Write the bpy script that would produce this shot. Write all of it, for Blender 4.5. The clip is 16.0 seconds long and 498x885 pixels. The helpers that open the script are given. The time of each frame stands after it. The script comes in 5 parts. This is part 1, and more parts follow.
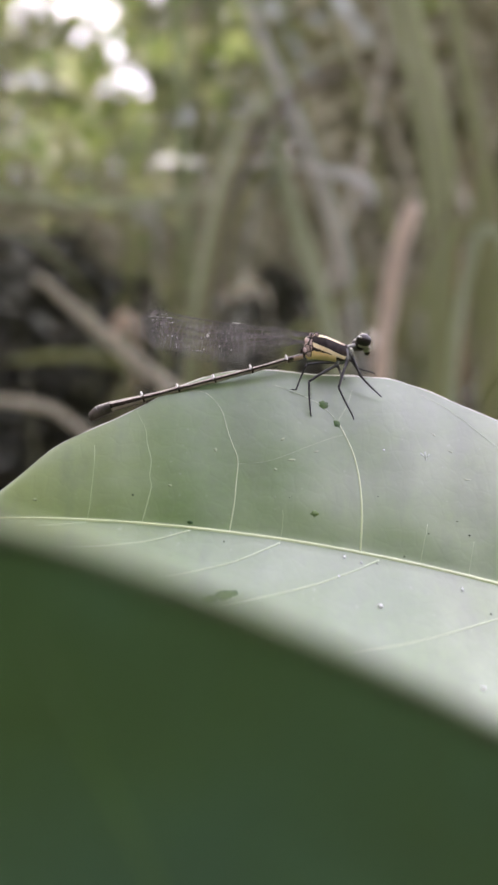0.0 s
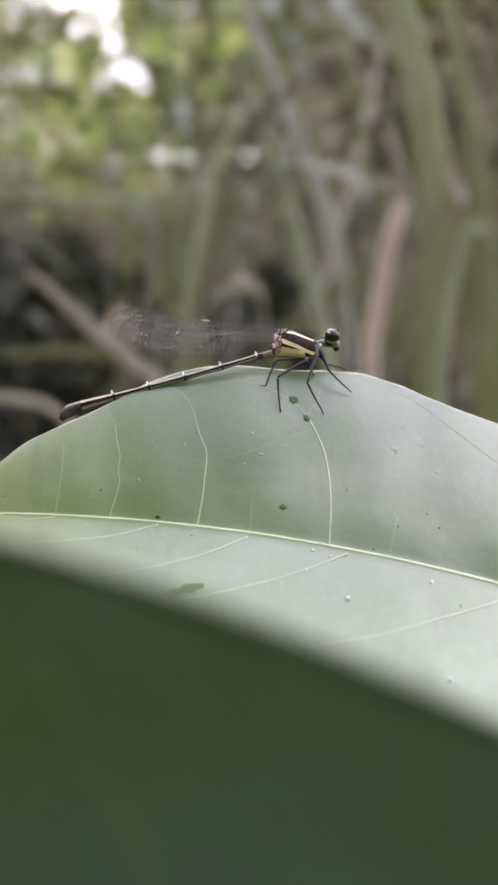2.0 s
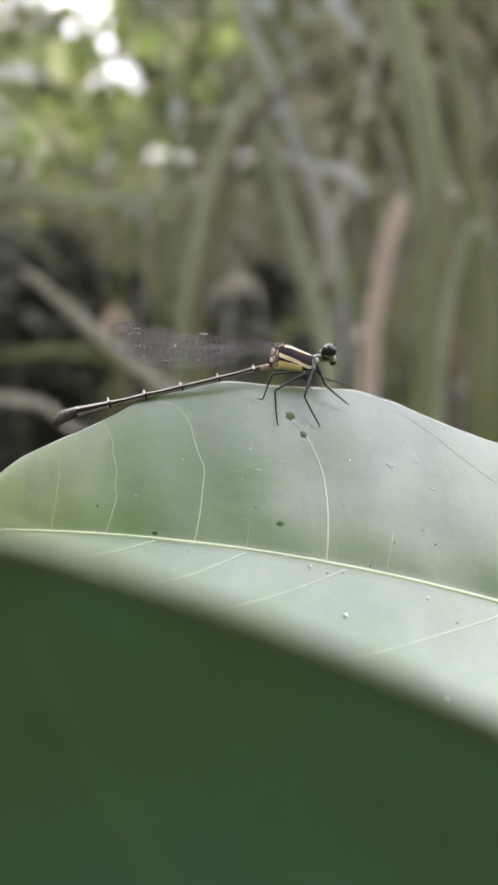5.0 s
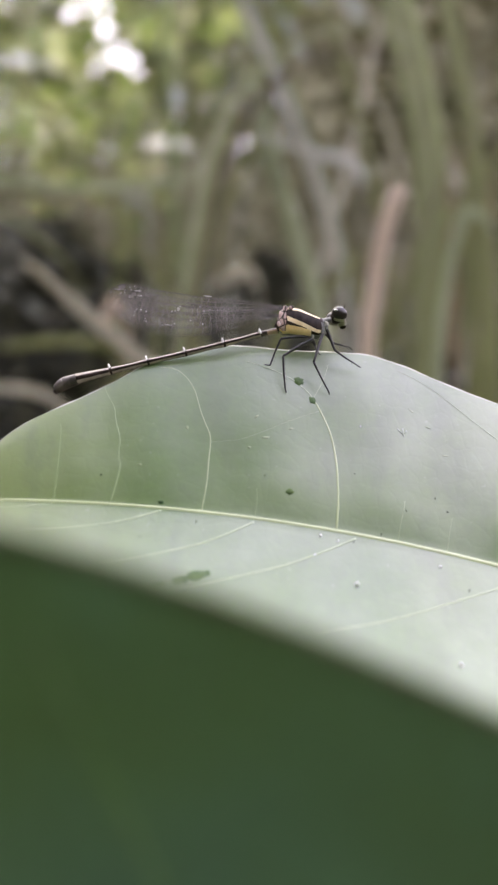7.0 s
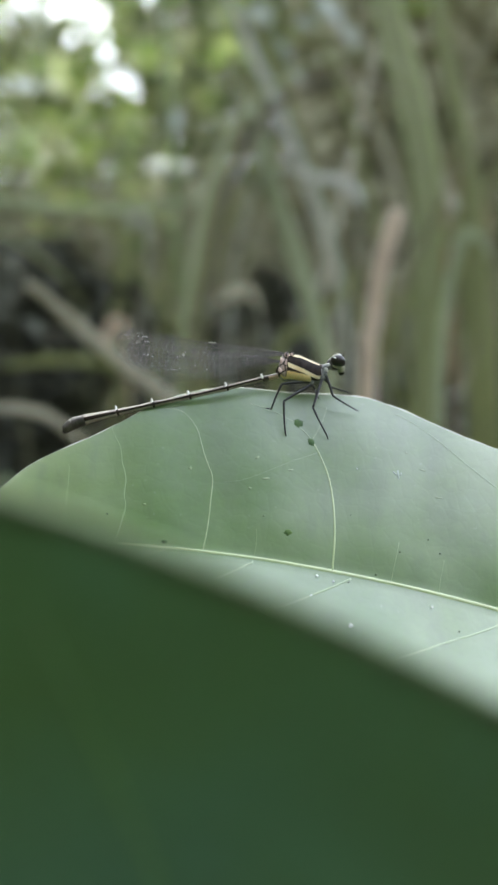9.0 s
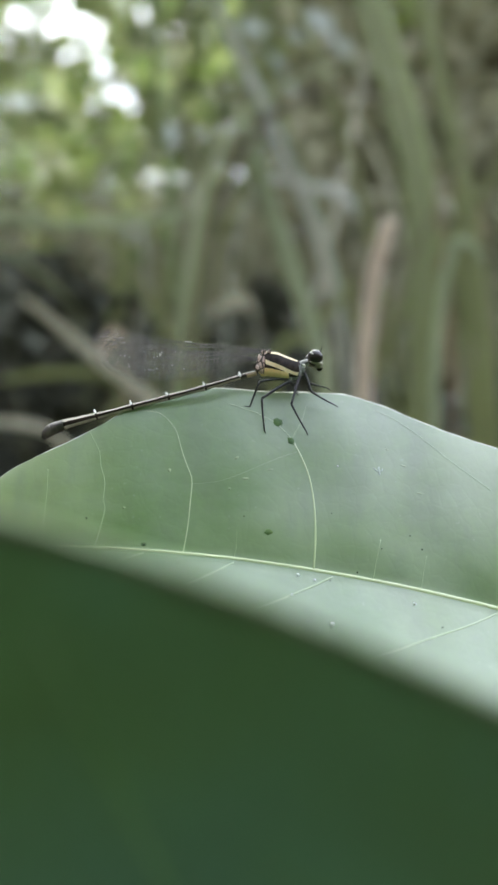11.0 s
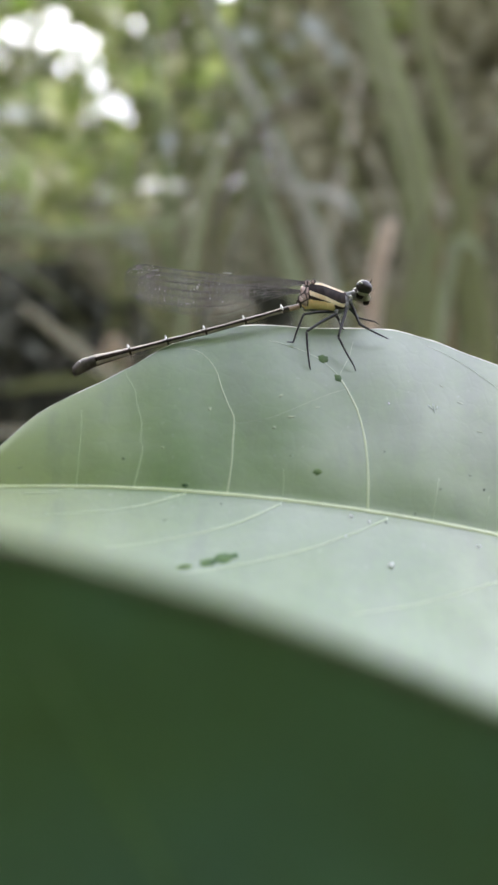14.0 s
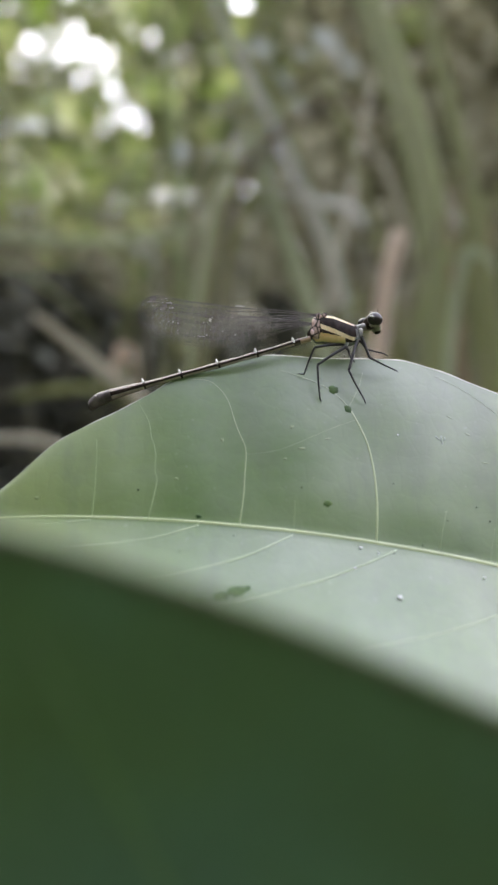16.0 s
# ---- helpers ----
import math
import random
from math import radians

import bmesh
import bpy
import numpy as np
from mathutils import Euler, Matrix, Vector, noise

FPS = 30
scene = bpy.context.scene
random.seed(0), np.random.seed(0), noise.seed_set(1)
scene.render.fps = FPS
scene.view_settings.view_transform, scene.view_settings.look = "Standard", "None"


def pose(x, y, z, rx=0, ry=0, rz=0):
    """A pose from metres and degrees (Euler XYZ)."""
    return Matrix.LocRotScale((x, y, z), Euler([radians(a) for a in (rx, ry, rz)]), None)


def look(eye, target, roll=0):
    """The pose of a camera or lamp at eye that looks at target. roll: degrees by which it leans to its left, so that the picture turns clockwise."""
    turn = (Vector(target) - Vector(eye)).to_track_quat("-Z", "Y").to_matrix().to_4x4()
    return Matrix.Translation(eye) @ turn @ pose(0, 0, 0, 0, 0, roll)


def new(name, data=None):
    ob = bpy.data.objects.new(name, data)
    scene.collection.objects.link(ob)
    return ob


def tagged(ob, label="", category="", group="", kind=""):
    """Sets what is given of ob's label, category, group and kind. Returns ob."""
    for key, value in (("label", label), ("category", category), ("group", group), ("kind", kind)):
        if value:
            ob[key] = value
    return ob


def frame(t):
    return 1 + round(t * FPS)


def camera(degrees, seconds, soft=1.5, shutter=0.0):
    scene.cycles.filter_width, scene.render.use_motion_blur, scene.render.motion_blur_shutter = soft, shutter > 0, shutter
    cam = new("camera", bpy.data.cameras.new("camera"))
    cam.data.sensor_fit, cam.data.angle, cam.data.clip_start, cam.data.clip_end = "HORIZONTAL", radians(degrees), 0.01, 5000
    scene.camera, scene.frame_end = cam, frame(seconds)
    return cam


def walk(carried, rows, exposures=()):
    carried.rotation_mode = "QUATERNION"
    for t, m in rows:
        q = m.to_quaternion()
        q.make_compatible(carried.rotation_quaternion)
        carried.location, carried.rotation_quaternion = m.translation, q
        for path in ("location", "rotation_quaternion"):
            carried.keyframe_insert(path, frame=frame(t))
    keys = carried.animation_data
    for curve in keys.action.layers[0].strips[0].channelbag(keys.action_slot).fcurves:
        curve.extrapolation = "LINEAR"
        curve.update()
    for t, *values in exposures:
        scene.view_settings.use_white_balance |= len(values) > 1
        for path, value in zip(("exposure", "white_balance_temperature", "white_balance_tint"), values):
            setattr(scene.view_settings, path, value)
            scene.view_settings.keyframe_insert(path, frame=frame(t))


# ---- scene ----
cam = camera(52.7, 16.0, soft=2.6)
cam.data.dof.use_dof, cam.data.dof.focus_distance, cam.data.dof.aperture_fstop = True, 0.0618, 12.8
cam.data.dof.aperture_blades = 0

# the eye and its turn: seconds, metres, degrees
CAM_ROWS = [
    (0, 0, 0, 0.6, 90, -0, 0),
    (0.5, 0.00222, -0.00275, 0.60122, 89.788, -0.057, -0.064),
    (1, 0.00627, -0.00144, 0.60089, 89.635, -0.162, -0.127),
    (1.5, 0.0066, -0.00312, 0.60171, 89.247, 0.208, 0.009),
    (2, 0.00673, -0.00379, 0.60019, 89.507, -0.061, -0.111),
    (2.5, 0.00271, -0.00251, 0.60093, 89.691, -0.045, -0.208),
    (3, 0.0038, -0.00143, 0.60071, 89.673, -0.016, -0.095),
    (3.5, 0.00478, -0.00149, 0.60115, 89.596, -0.139, -0.036),
    (4, 0.00397, -0.0045, 0.60384, 89.471, 0.144, -0.158),
    (4.5, 0.00247, -0.00075, 0.60118, 89.699, 0.024, -0.838),
    (7, 0.00741, -0.00663, 0.59769, 88.398, 0.448, -0.281),
    (7.5, 0.00427, -0.00473, 0.59775, 88.956, 0.399, -0.107),
    (8, 0.00375, -0.00808, 0.59996, 89.052, 0.101, -0.51),
    (8.5, 0.00529, -0.0079, 0.60103, 89.479, 0.571, -0.354),
    (9, 0.00445, -0.00646, 0.6018, 90.068, 0.648, -0.478),
    (11.5, 0.00905, -0.00622, 0.60432, 91.384, 1.908, -0.287),
    (12, 0.00901, -0.00553, 0.60253, 91.87, 2.072, -0.482),
    (12.5, 0.00702, -0.007, 0.60513, 91.497, 2.534, -0.501),
    (13, 0.00795, -0.00416, 0.60655, 91.626, 2.243, -0.486),
    (13.5, 0.00742, -0.0049, 0.606, 91.422, 2.723, -0.203),
    (14, 0.00584, -0.00346, 0.60375, 91.564, 2.822, -0.112),
    (14.5, 0.00801, -0.00154, 0.604, 92.1, 2.131, 0.416),
    (15, 0.00742, -0.00429, 0.60631, 92.164, 2.181, 0.798),
    (15.5, 0.00404, -0.00516, 0.60737, 92.123, 2.447, 0.657),
    (16, 0.00755, -0.00288, 0.60501, 92.449, 2.131, 0.92),
]
EXPOSURES = [(0.0, 1.80, 7200, 4), (1.0, 1.77, 7200, 1), (3.0, 1.77, 7200, 1), (4.0, 1.78, 7150, -3), (4.5, 1.80, 7100, -5), (7.0, 1.85, 7250, 3), (7.5, 1.89, 7220, 3), (8.0, 1.79, 7000, -6), (8.5, 1.74, 6850, -16), (9.0, 1.75, 6750, -20),
             (11.5, 1.80, 6750, -18), (13.0, 1.76, 6800, -13), (14.0, 1.75, 6950, -9), (15.0, 1.67, 7000, -7), (16.0, 1.67, 7000, -7)]
walk(cam, [(t, pose(*row)) for t, *row in CAM_ROWS], EXPOSURES)

# the sway of the perched leaf and of the leaf close to the lens
LEAF_ROWS = [
    (0, 0.01204, 0.06439, 0.59399, -0.019, 0.048, 0.498),
    (0.5, 0.01468, 0.06005, 0.59812, 0.802, 0.521, -0.112),
    (1, 0.01752, 0.06189, 0.59782, 0.455, 0.45, -0.375),
    (1.5, 0.01636, 0.05998, 0.59855, -0.177, 0.127, 0.478),
    (2, 0.01516, 0.06043, 0.59434, -1.962, -0.583, 0.14),
    (2.5, 0.0113, 0.06306, 0.59335, -1.065, -0.026, 0.43),
    (3, 0.01369, 0.06272, 0.59651, -0.0, 0.258, 0.108),
    (3.5, 0.01486, 0.06302, 0.59465, -0.634, -0.26, 0.021),
    (4, 0.01256, 0.0601, 0.59472, -3.686, 0.334, 1.366),
    (4.5, 0.01122, 0.06376, 0.59146, -3.693, -0.086, 0.727),
    (7, 0.01648, 0.05602, 0.5927, -1.055, -0.088, 1.719),
    (7.5, 0.01213, 0.0598, 0.58679, -1.973, -0.015, 1.497),
    (8, 0.01234, 0.05556, 0.59095, -1.308, 0.364, 1.702),
    (8.5, 0.01516, 0.05556, 0.59535, 0.147, 1.376, 1.494),
    (9, 0.01373, 0.05861, 0.59343, 0.309, 0.918, 1.315),
    (11.5, 0.01623, 0.05869, 0.59743, 1.564, 0.394, 1.132),
    (12, 0.01725, 0.05961, 0.59781, 3.067, 0.732, 0.829),
    (12.5, 0.01543, 0.0576, 0.60042, 2.62, 1.21, 0.986),
    (13, 0.01798, 0.05756, 0.60494, 3.586, 1.65, 1.651),
    (13.5, 0.0188, 0.05595, 0.60638, 2.212, 1.337, 0.593),
    (14, 0.01782, 0.05712, 0.60416, 1.935, 0.74, -0.2),
    (14.5, 0.01964, 0.06084, 0.60193, 3.429, 1.267, 0.806),
    (15, 0.01906, 0.05766, 0.60439, 2.73, 1.569, 1.879),
    (15.5, 0.01538, 0.05801, 0.60259, 2.531, 1.204, 1.086),
    (16, 0.01966, 0.05934, 0.60289, 3.746, 0.388, 0.839),
]
NEAR_ROWS = [
    (0, 0.00000, 0.02400, 0.58400, 0, 0, 0),
    (0.5, 0.00241, 0.02119, 0.58480, -0.212, -1.031, -0.06),
    (1, 0.00641, 0.02246, 0.58424, -0.365, -0.487, -0.125),
    (1.5, 0.00674, 0.02066, 0.58477, -0.753, -1.221, 0.028),
    (2, 0.00703, 0.02007, 0.58370, -0.493, -1.684, -0.097),
    (2.5, 0.00295, 0.02139, 0.58415, -0.309, -1.019, -0.203),
    (3, 0.00394, 0.02247, 0.58389, -0.327, -0.666, -0.091),
    (3.5, 0.00493, 0.02239, 0.58490, -0.404, -0.788, -0.031),
    (4, 0.00423, 0.01936, 0.58747, -0.529, -1.48, -0.143),
    (4.5, 0.00305, 0.02316, 0.58497, -0.301, -1.6, -0.83),
    (7, 0.00759, 0.01691, 0.58111, -1.602, -0.851, -0.244),
    (7.5, 0.00416, 0.01898, 0.58160, -1.044, 0.724, -0.113),
    (8, 0.00389, 0.01566, 0.58428, -0.948, 0.426, -0.516),
    (8.5, 0.00539, 0.01596, 0.58594, -0.521, -0.079, -0.348),
    (9, 0.00434, 0.01756, 0.58688, 0.068, 1.622, -0.477),
    (11.5, 0.00891, 0.01815, 0.58919, 1.383, 0.285, -0.326),
    (12, 0.00887, 0.01897, 0.58769, 1.869, 0.774, -0.524),
    (12.5, 0.00672, 0.01740, 0.59022, 1.496, 1.56, -0.527),
    (13, 0.00792, 0.02027, 0.59193, 1.625, -0.028, -0.55),
    (13.5, 0.00736, 0.01948, 0.59118, 1.42, -1.167, -0.299),
    (14, 0.00558, 0.02097, 0.58840, 1.562, -0.227, -0.196),
    (14.5, 0.00741, 0.02303, 0.58890, 2.099, 1.157, 0.381),
    (15, 0.00676, 0.02029, 0.59126, 2.162, 0.364, 0.729),
    (15.5, 0.00338, 0.01941, 0.59234, 2.121, 0.63, 0.59),
    (16, 0.00686, 0.02178, 0.59016, 2.448, 0.314, 0.842),
]

# ---- light: open shade under a bright, hazy sky
SUN_ELEVATION, SUN_TURN = 62.0, -24.0
world = bpy.data.worlds.new("sky")
scene.world = world
world.use_nodes = True
sky = world.node_tree.nodes.new("ShaderNodeTexSky")
sky.sky_type, sky.sun_disc = "NISHITA", False
sky.sun_elevation, sky.sun_rotation = radians(SUN_ELEVATION), radians(SUN_TURN)
sky.air_density, sky.dust_density, sky.ozone_density = 1.0, 6.0, 1.0
clear_sky = world.node_tree.nodes["Background"]
world.node_tree.links.new(sky.outputs[0], clear_sky.inputs[0])
clear_sky.inputs[1].default_value = 0.06
# white cloud over all of it, brighter overhead
cloud = world.node_tree.nodes.new("ShaderNodeBackground")
cloud.inputs[1].default_value = 1.75
height = world.node_tree.nodes.new("ShaderNodeSeparateXYZ")
world.node_tree.links.new(world.node_tree.nodes.new("ShaderNodeTexCoord").outputs["Generated"], height.inputs[0])
veil = world.node_tree.nodes.new("ShaderNodeValToRGB")
veil.color_ramp.elements[0].color, veil.color_ramp.elements[1].color = (0.64, 0.56, 0.47, 1), (0.33, 0.31, 0.54, 1)
middle = veil.color_ramp.elements.new(0.55)
middle.color = (0.76, 0.68, 0.95, 1)
world.node_tree.links.new(height.outputs[2], veil.inputs[0])
world.node_tree.links.new(veil.outputs[0], cloud.inputs[0])
both = world.node_tree.nodes.new("ShaderNodeAddShader")
world.node_tree.links.new(clear_sky.outputs[0], both.inputs[0])
world.node_tree.links.new(cloud.outputs[0], both.inputs[1])
world.node_tree.links.new(both.outputs[0], world.node_tree.nodes["World Output"].inputs[0])
sun = new("sun", bpy.data.lights.new("sun", "SUN"))
sun.data.energy, sun.data.angle, sun.data.color = 0.8, radians(60), (1.0, 0.96, 0.9)
e, a = radians(SUN_ELEVATION), radians(SUN_TURN)
sun.matrix_world = look((0, 0, 30), (-math.sin(a) * math.cos(e), -math.cos(a) * math.cos(e), 30 - math.sin(e)))


# ---- materials
def mix_colour(nt, fac, a, b, blend="MIX"):
    n = nt.nodes.new("ShaderNodeMix")
    n.data_type, n.blend_type = "RGBA", blend
    for slot, v in ((0, fac), (6, a), (7, b)):
        if hasattr(v, "is_linked"):
            nt.links.new(v, n.inputs[slot])
        else:
            n.inputs[slot].default_value = v if slot == 0 else (*v, 1)
    return n.outputs[2]


def noise_tex(nt, scale, detail=3.0, vec=None, rough=0.55, squash=None):
    co = nt.nodes.new("ShaderNodeTexCoord").outputs["Object"] if vec is None else vec
    if squash:
        m = nt.nodes.new("ShaderNodeMapping")
        m.inputs["Scale"].default_value = squash
        nt.links.new(co, m.inputs[0])
        co = m.outputs[0]
    n = nt.nodes.new("ShaderNodeTexNoise")
    n.inputs["Scale"].default_value, n.inputs["Detail"].default_value, n.inputs["Roughness"].default_value = scale, detail, rough
    nt.links.new(co, n.inputs["Vector"])
    return n.outputs["Fac"]


def ramp(nt, fac, stops):
    n = nt.nodes.new("ShaderNodeValToRGB")
    el = n.color_ramp.elements
    while len(el) < len(stops):
        el.new(0.5)
    for k, (p, c) in zip(el, stops):
        k.position, k.color = p, (*c, 1) if len(c) == 3 else c
    nt.links.new(fac, n.inputs[0])
    return n.outputs[0]


def surface(name, dark, light, coarse, fine, rough=0.6, bump=0.2, bump_depth=0.0001, spec=0.5, squash=None, through_light=0.0, wax=0.0):
    """Two colours mixed by a coarse and a fine grain, with a little relief."""
    m = bpy.data.materials.new(name)
    m.use_nodes = True
    nt = m.node_tree
    bsdf = nt.nodes["Principled BSDF"]
    c1, c2 = noise_tex(nt, coarse, squash=squash), noise_tex(nt, fine, 4, squash=squash)
    col = mix_colour(nt, ramp(nt, c1, [(0.35, (0, 0, 0)), (0.65, (1, 1, 1))]), dark, light)
    col = mix_colour(nt, ramp(nt, c2, [(0.3, (0.25,) * 3), (0.7, (0,) * 3)]), col, tuple(v * 0.5 for v in dark))
    nt.links.new(col, bsdf.inputs["Base Color"])
    r = nt.nodes.new("ShaderNodeMapRange")
    r.inputs[3].default_value, r.inputs[4].default_value = rough - 0.08, rough + 0.08
    nt.links.new(c2, r.inputs[0])
    nt.links.new(r.outputs[0], bsdf.inputs["Roughness"])
    bsdf.inputs["Specular IOR Level"].default_value = spec
    bsdf.inputs["Coat Weight"].default_value, bsdf.inputs["Coat IOR"].default_value, bsdf.inputs["Coat Roughness"].default_value = wax, 2.3, 0.42
    if bump:
        b = nt.nodes.new("ShaderNodeBump")
        b.inputs["Strength"].default_value, b.inputs["Distance"].default_value = bump, bump_depth
        nt.links.new(c2, b.inputs["Height"])
        nt.links.new(b.outputs[0], bsdf.inputs["Normal"])
    if through_light:
        tl = nt.nodes.new("ShaderNodeBsdfTranslucent")
        nt.links.new(col, tl.inputs[0])
        mx = nt.nodes.new("ShaderNodeMixShader")
        mx.inputs[0].default_value = through_light
        nt.links.new(bsdf.outputs[0], mx.inputs[1])
        nt.links.new(tl.outputs[0], mx.inputs[2])
        nt.links.new(mx.outputs[0], nt.nodes["Material Output"].inputs[0])
    return m


def leaf_blade_material():
    """Smooth waxy leaf: soft green fields, dusty bloom in streaks, fine net of veinlets in relief."""
    m = surface("waxy_leaf", (0.094, 0.184, 0.022), (0.122, 0.214, 0.030), 90, 900, rough=0.38, bump=0.0, spec=0.5, through_light=0.15, wax=1.0)
    nt = m.node_tree
    bsdf = nt.nodes["Principled BSDF"]
    base = bsdf.inputs["Base Color"].links[0].from_socket
    base = mix_colour(nt, ramp(nt, noise_tex(nt, 42, 3), [(0.45, (0,) * 3), (0.65, (0.7,) * 3)]), base, (0.130, 0.212, 0.042))
    # the tip turns yellow-green
    along = nt.nodes.new("ShaderNodeSeparateXYZ")
    nt.links.new(nt.nodes.new("ShaderNodeTexCoord").outputs["Object"], along.inputs[0])
    tip = nt.nodes.new("ShaderNodeMapRange")
    tip.inputs[1].default_value, tip.inputs[2].default_value, tip.inputs[3].default_value, tip.inputs[4].default_value = -0.046, -0.020, 1.0, 0.0
    nt.links.new(along.outputs[0], tip.inputs[0])
    base = mix_colour(nt, tip.outputs[0], base, (0.210, 0.275, 0.040))
    base = mix_colour(nt, ramp(nt, noise_tex(nt, 130, 4, squash=(1.6, 1, 0.6)), [(0.52, (0,) * 3), (0.66, (0.6,) * 3)]), base, (0.080, 0.136, 0.026))
    dust = ramp(nt, noise_tex(nt, 160, 5, squash=(0.5, 1, 1.4)), [(0.38, (0.0,) * 3), (0.74, (0.26,) * 3)])
    col = mix_colour(nt, dust, base, (0.26, 0.31, 0.23))
    # the wax is worn off in broad patches
    nt.links.new(ramp(nt, noise_tex(nt, 70, 3, squash=(1, 1, 0.7)), [(0.36, (0.74,) * 3), (0.60, (1.0,) * 3)]), bsdf.inputs["Coat Weight"])
    specks = ramp(nt, noise_tex(nt, 1500, 2), [(0.70, (0,) * 3), (0.76, (0.3,) * 3)])
    col = mix_colour(nt, specks, col, (0.30, 0.36, 0.25))
    nt.links.new(col, bsdf.inputs["Base Color"])
    vor = nt.nodes.new("ShaderNodeTexVoronoi")
    vor.feature, vor.inputs["Scale"].default_value = "DISTANCE_TO_EDGE", 520
    nt.links.new(nt.nodes.new("ShaderNodeTexCoord").outputs["Object"], vor.inputs["Vector"])
    b = nt.nodes.new("ShaderNodeBump")
    b.inputs["Strength"].default_value, b.inputs["Distance"].default_value = 0.05, 0.0002
    nt.links.new(ramp(nt, vor.outputs["Distance"], [(0.0, (0,) * 3), (0.12, (1,) * 3)]), b.inputs["Height"])
    b2 = nt.nodes.new("ShaderNodeBump")
    b2.inputs["Strength"].default_value, b2.inputs["Distance"].default_value = 0.2, 0.0005
    nt.links.new(noise_tex(nt, 260, 4), b2.inputs["Height"])
    nt.links.new(b.outputs[0], b2.inputs["Normal"])
    nt.links.new(b2.outputs[0], bsdf.inputs["Normal"])
    return m


def straw_material(name, stops, rough=0.7, through_light=0.25, clump=None):
    """Grass of many tints: one tint per blade, fibres along it."""
    m = bpy.data.materials.new(name)
    m.use_nodes = True
    nt = m.node_tree
    bsdf = nt.nodes["Principled BSDF"]
    isl = nt.nodes.new("ShaderNodeNewGeometry").outputs["Random Per Island"]
    col = ramp(nt, isl, stops)
    col = mix_colour(nt, ramp(nt, noise_tex(nt, 25, 3), [(0.3, (0.5,) * 3), (0.7, (0,) * 3)]), col, (0.06, 0.052, 0.035))
    if clump:
        # whole sprays mixed towards a darker colour
        col = mix_colour(nt, ramp(nt, noise_tex(nt, 2.4, 2), [(0.46, (0,) * 3), (0.58, (0.8,) * 3)]), col, clump)
    nt.links.new(col, bsdf.inputs["Base Color"])
    bsdf.inputs["Roughness"].default_value = rough
    tl = nt.nodes.new("ShaderNodeBsdfTranslucent")
    nt.links.new(col, tl.inputs[0])
    mx = nt.nodes.new("ShaderNodeMixShader")
    mx.inputs[0].default_value = through_light
    nt.links.new(bsdf.outputs[0], mx.inputs[1])
    nt.links.new(tl.outputs[0], mx.inputs[2])
    nt.links.new(mx.outputs[0], nt.nodes["Material Output"].inputs[0])
    return m


def membrane_material():
    """Clear wing skin with a faint smoky tint and a glassy shine."""
    m = bpy.data.materials.new("wing_skin")
    m.use_nodes = True
    nt = m.node_tree
    bsdf = nt.nodes["Principled BSDF"]
    bsdf.inputs["Base Color"].default_value = (0.50, 0.48, 0.47, 1)
    bsdf.inputs["Roughness"].default_value = 0.22
    clear = nt.nodes.new("ShaderNodeBsdfTransparent")
    clear.inputs[0].default_value = (0.97, 0.965, 0.965, 1)
    mx = nt.nodes.new("ShaderNodeMixShader")
    fac = ramp(nt, noise_tex(nt, 900, 4), [(0.35, (0.03,) * 3), (0.58, (0.08,) * 3), (0.74, (0.26,) * 3)])
    nt.links.new(fac, mx.inputs[0])
    nt.links.new(clear.outputs[0], mx.inputs[1])
    nt.links.new(bsdf.outputs[0], mx.inputs[2])
    nt.links.new(mx.outputs[0], nt.nodes["Material Output"].inputs[0])
    b = nt.nodes.new("ShaderNodeBump")
    b.inputs["Strength"].default_value, b.inputs["Distance"].default_value = 0.6, 0.0002
    nt.links.new(noise_tex(nt, 1400, 2), b.inputs["Height"])
    nt.links.new(b.outputs[0], bsdf.inputs["Normal"])
    return m


LEAF = leaf_blade_material()
LEAF_RIB = surface("leaf_rib", (0.36, 0.44, 0.17), (0.44, 0.52, 0.23), 300, 3000, rough=0.45, bump=0.1, wax=0.8)
LEAF_VEIN = surface("leaf_vein", (0.31, 0.38, 0.16), (0.39, 0.46, 0.22), 300, 3000, rough=0.45, bump=0.1, wax=0.8)
LEAF_VEIN_FAINT = surface("leaf_vein_faint", (0.21, 0.30, 0.10), (0.28, 0.37, 0.15), 300, 3000, rough=0.45, bump=0.1, wax=0.8)
LEAF_RIM = surface("leaf_rim", (0.40, 0.42, 0.32), (0.55, 0.56, 0.46), 400, 3000, rough=0.5, bump=0.1)
LEAF_STAIN = surface("leaf_stain", (0.022, 0.068, 0.010), (0.070, 0.140, 0.022), 900, 4000, rough=0.5, bump=0.3)
LEAF_BRUISE = surface("leaf_bruise", (0.045, 0.095, 0.014), (0.120, 0.185, 0.040), 900, 4000, rough=0.5, bump=0.3)
LEAF_SCRATCH = surface("leaf_scratch", (0.30, 0.36, 0.26), (0.42, 0.47, 0.38), 900, 4000, rough=0.5, bump=0.1)
LEAF_SCAR = surface("leaf_scar", (0.20, 0.27, 0.11), (0.29, 0.36, 0.17), 900, 4000, rough=0.5, bump=0.1, wax=0.3)
DROP = surface("white_speck", (0.75, 0.75, 0.72), (0.85, 0.85, 0.83), 900, 4000, rough=0.3, bump=0.1)
SOIL_SPECK = surface("dark_speck", (0.015, 0.02, 0.012), (0.03, 0.035, 0.02), 900, 4000, rough=0.8, bump=0.3)
SHADE_LEAF = surface("shade_leaf", (0.094, 0.190, 0.047), (0.092, 0.202, 0.110), 35, 700, rough=0.5, bump=0.2, spec=0.5, through_light=0.2)
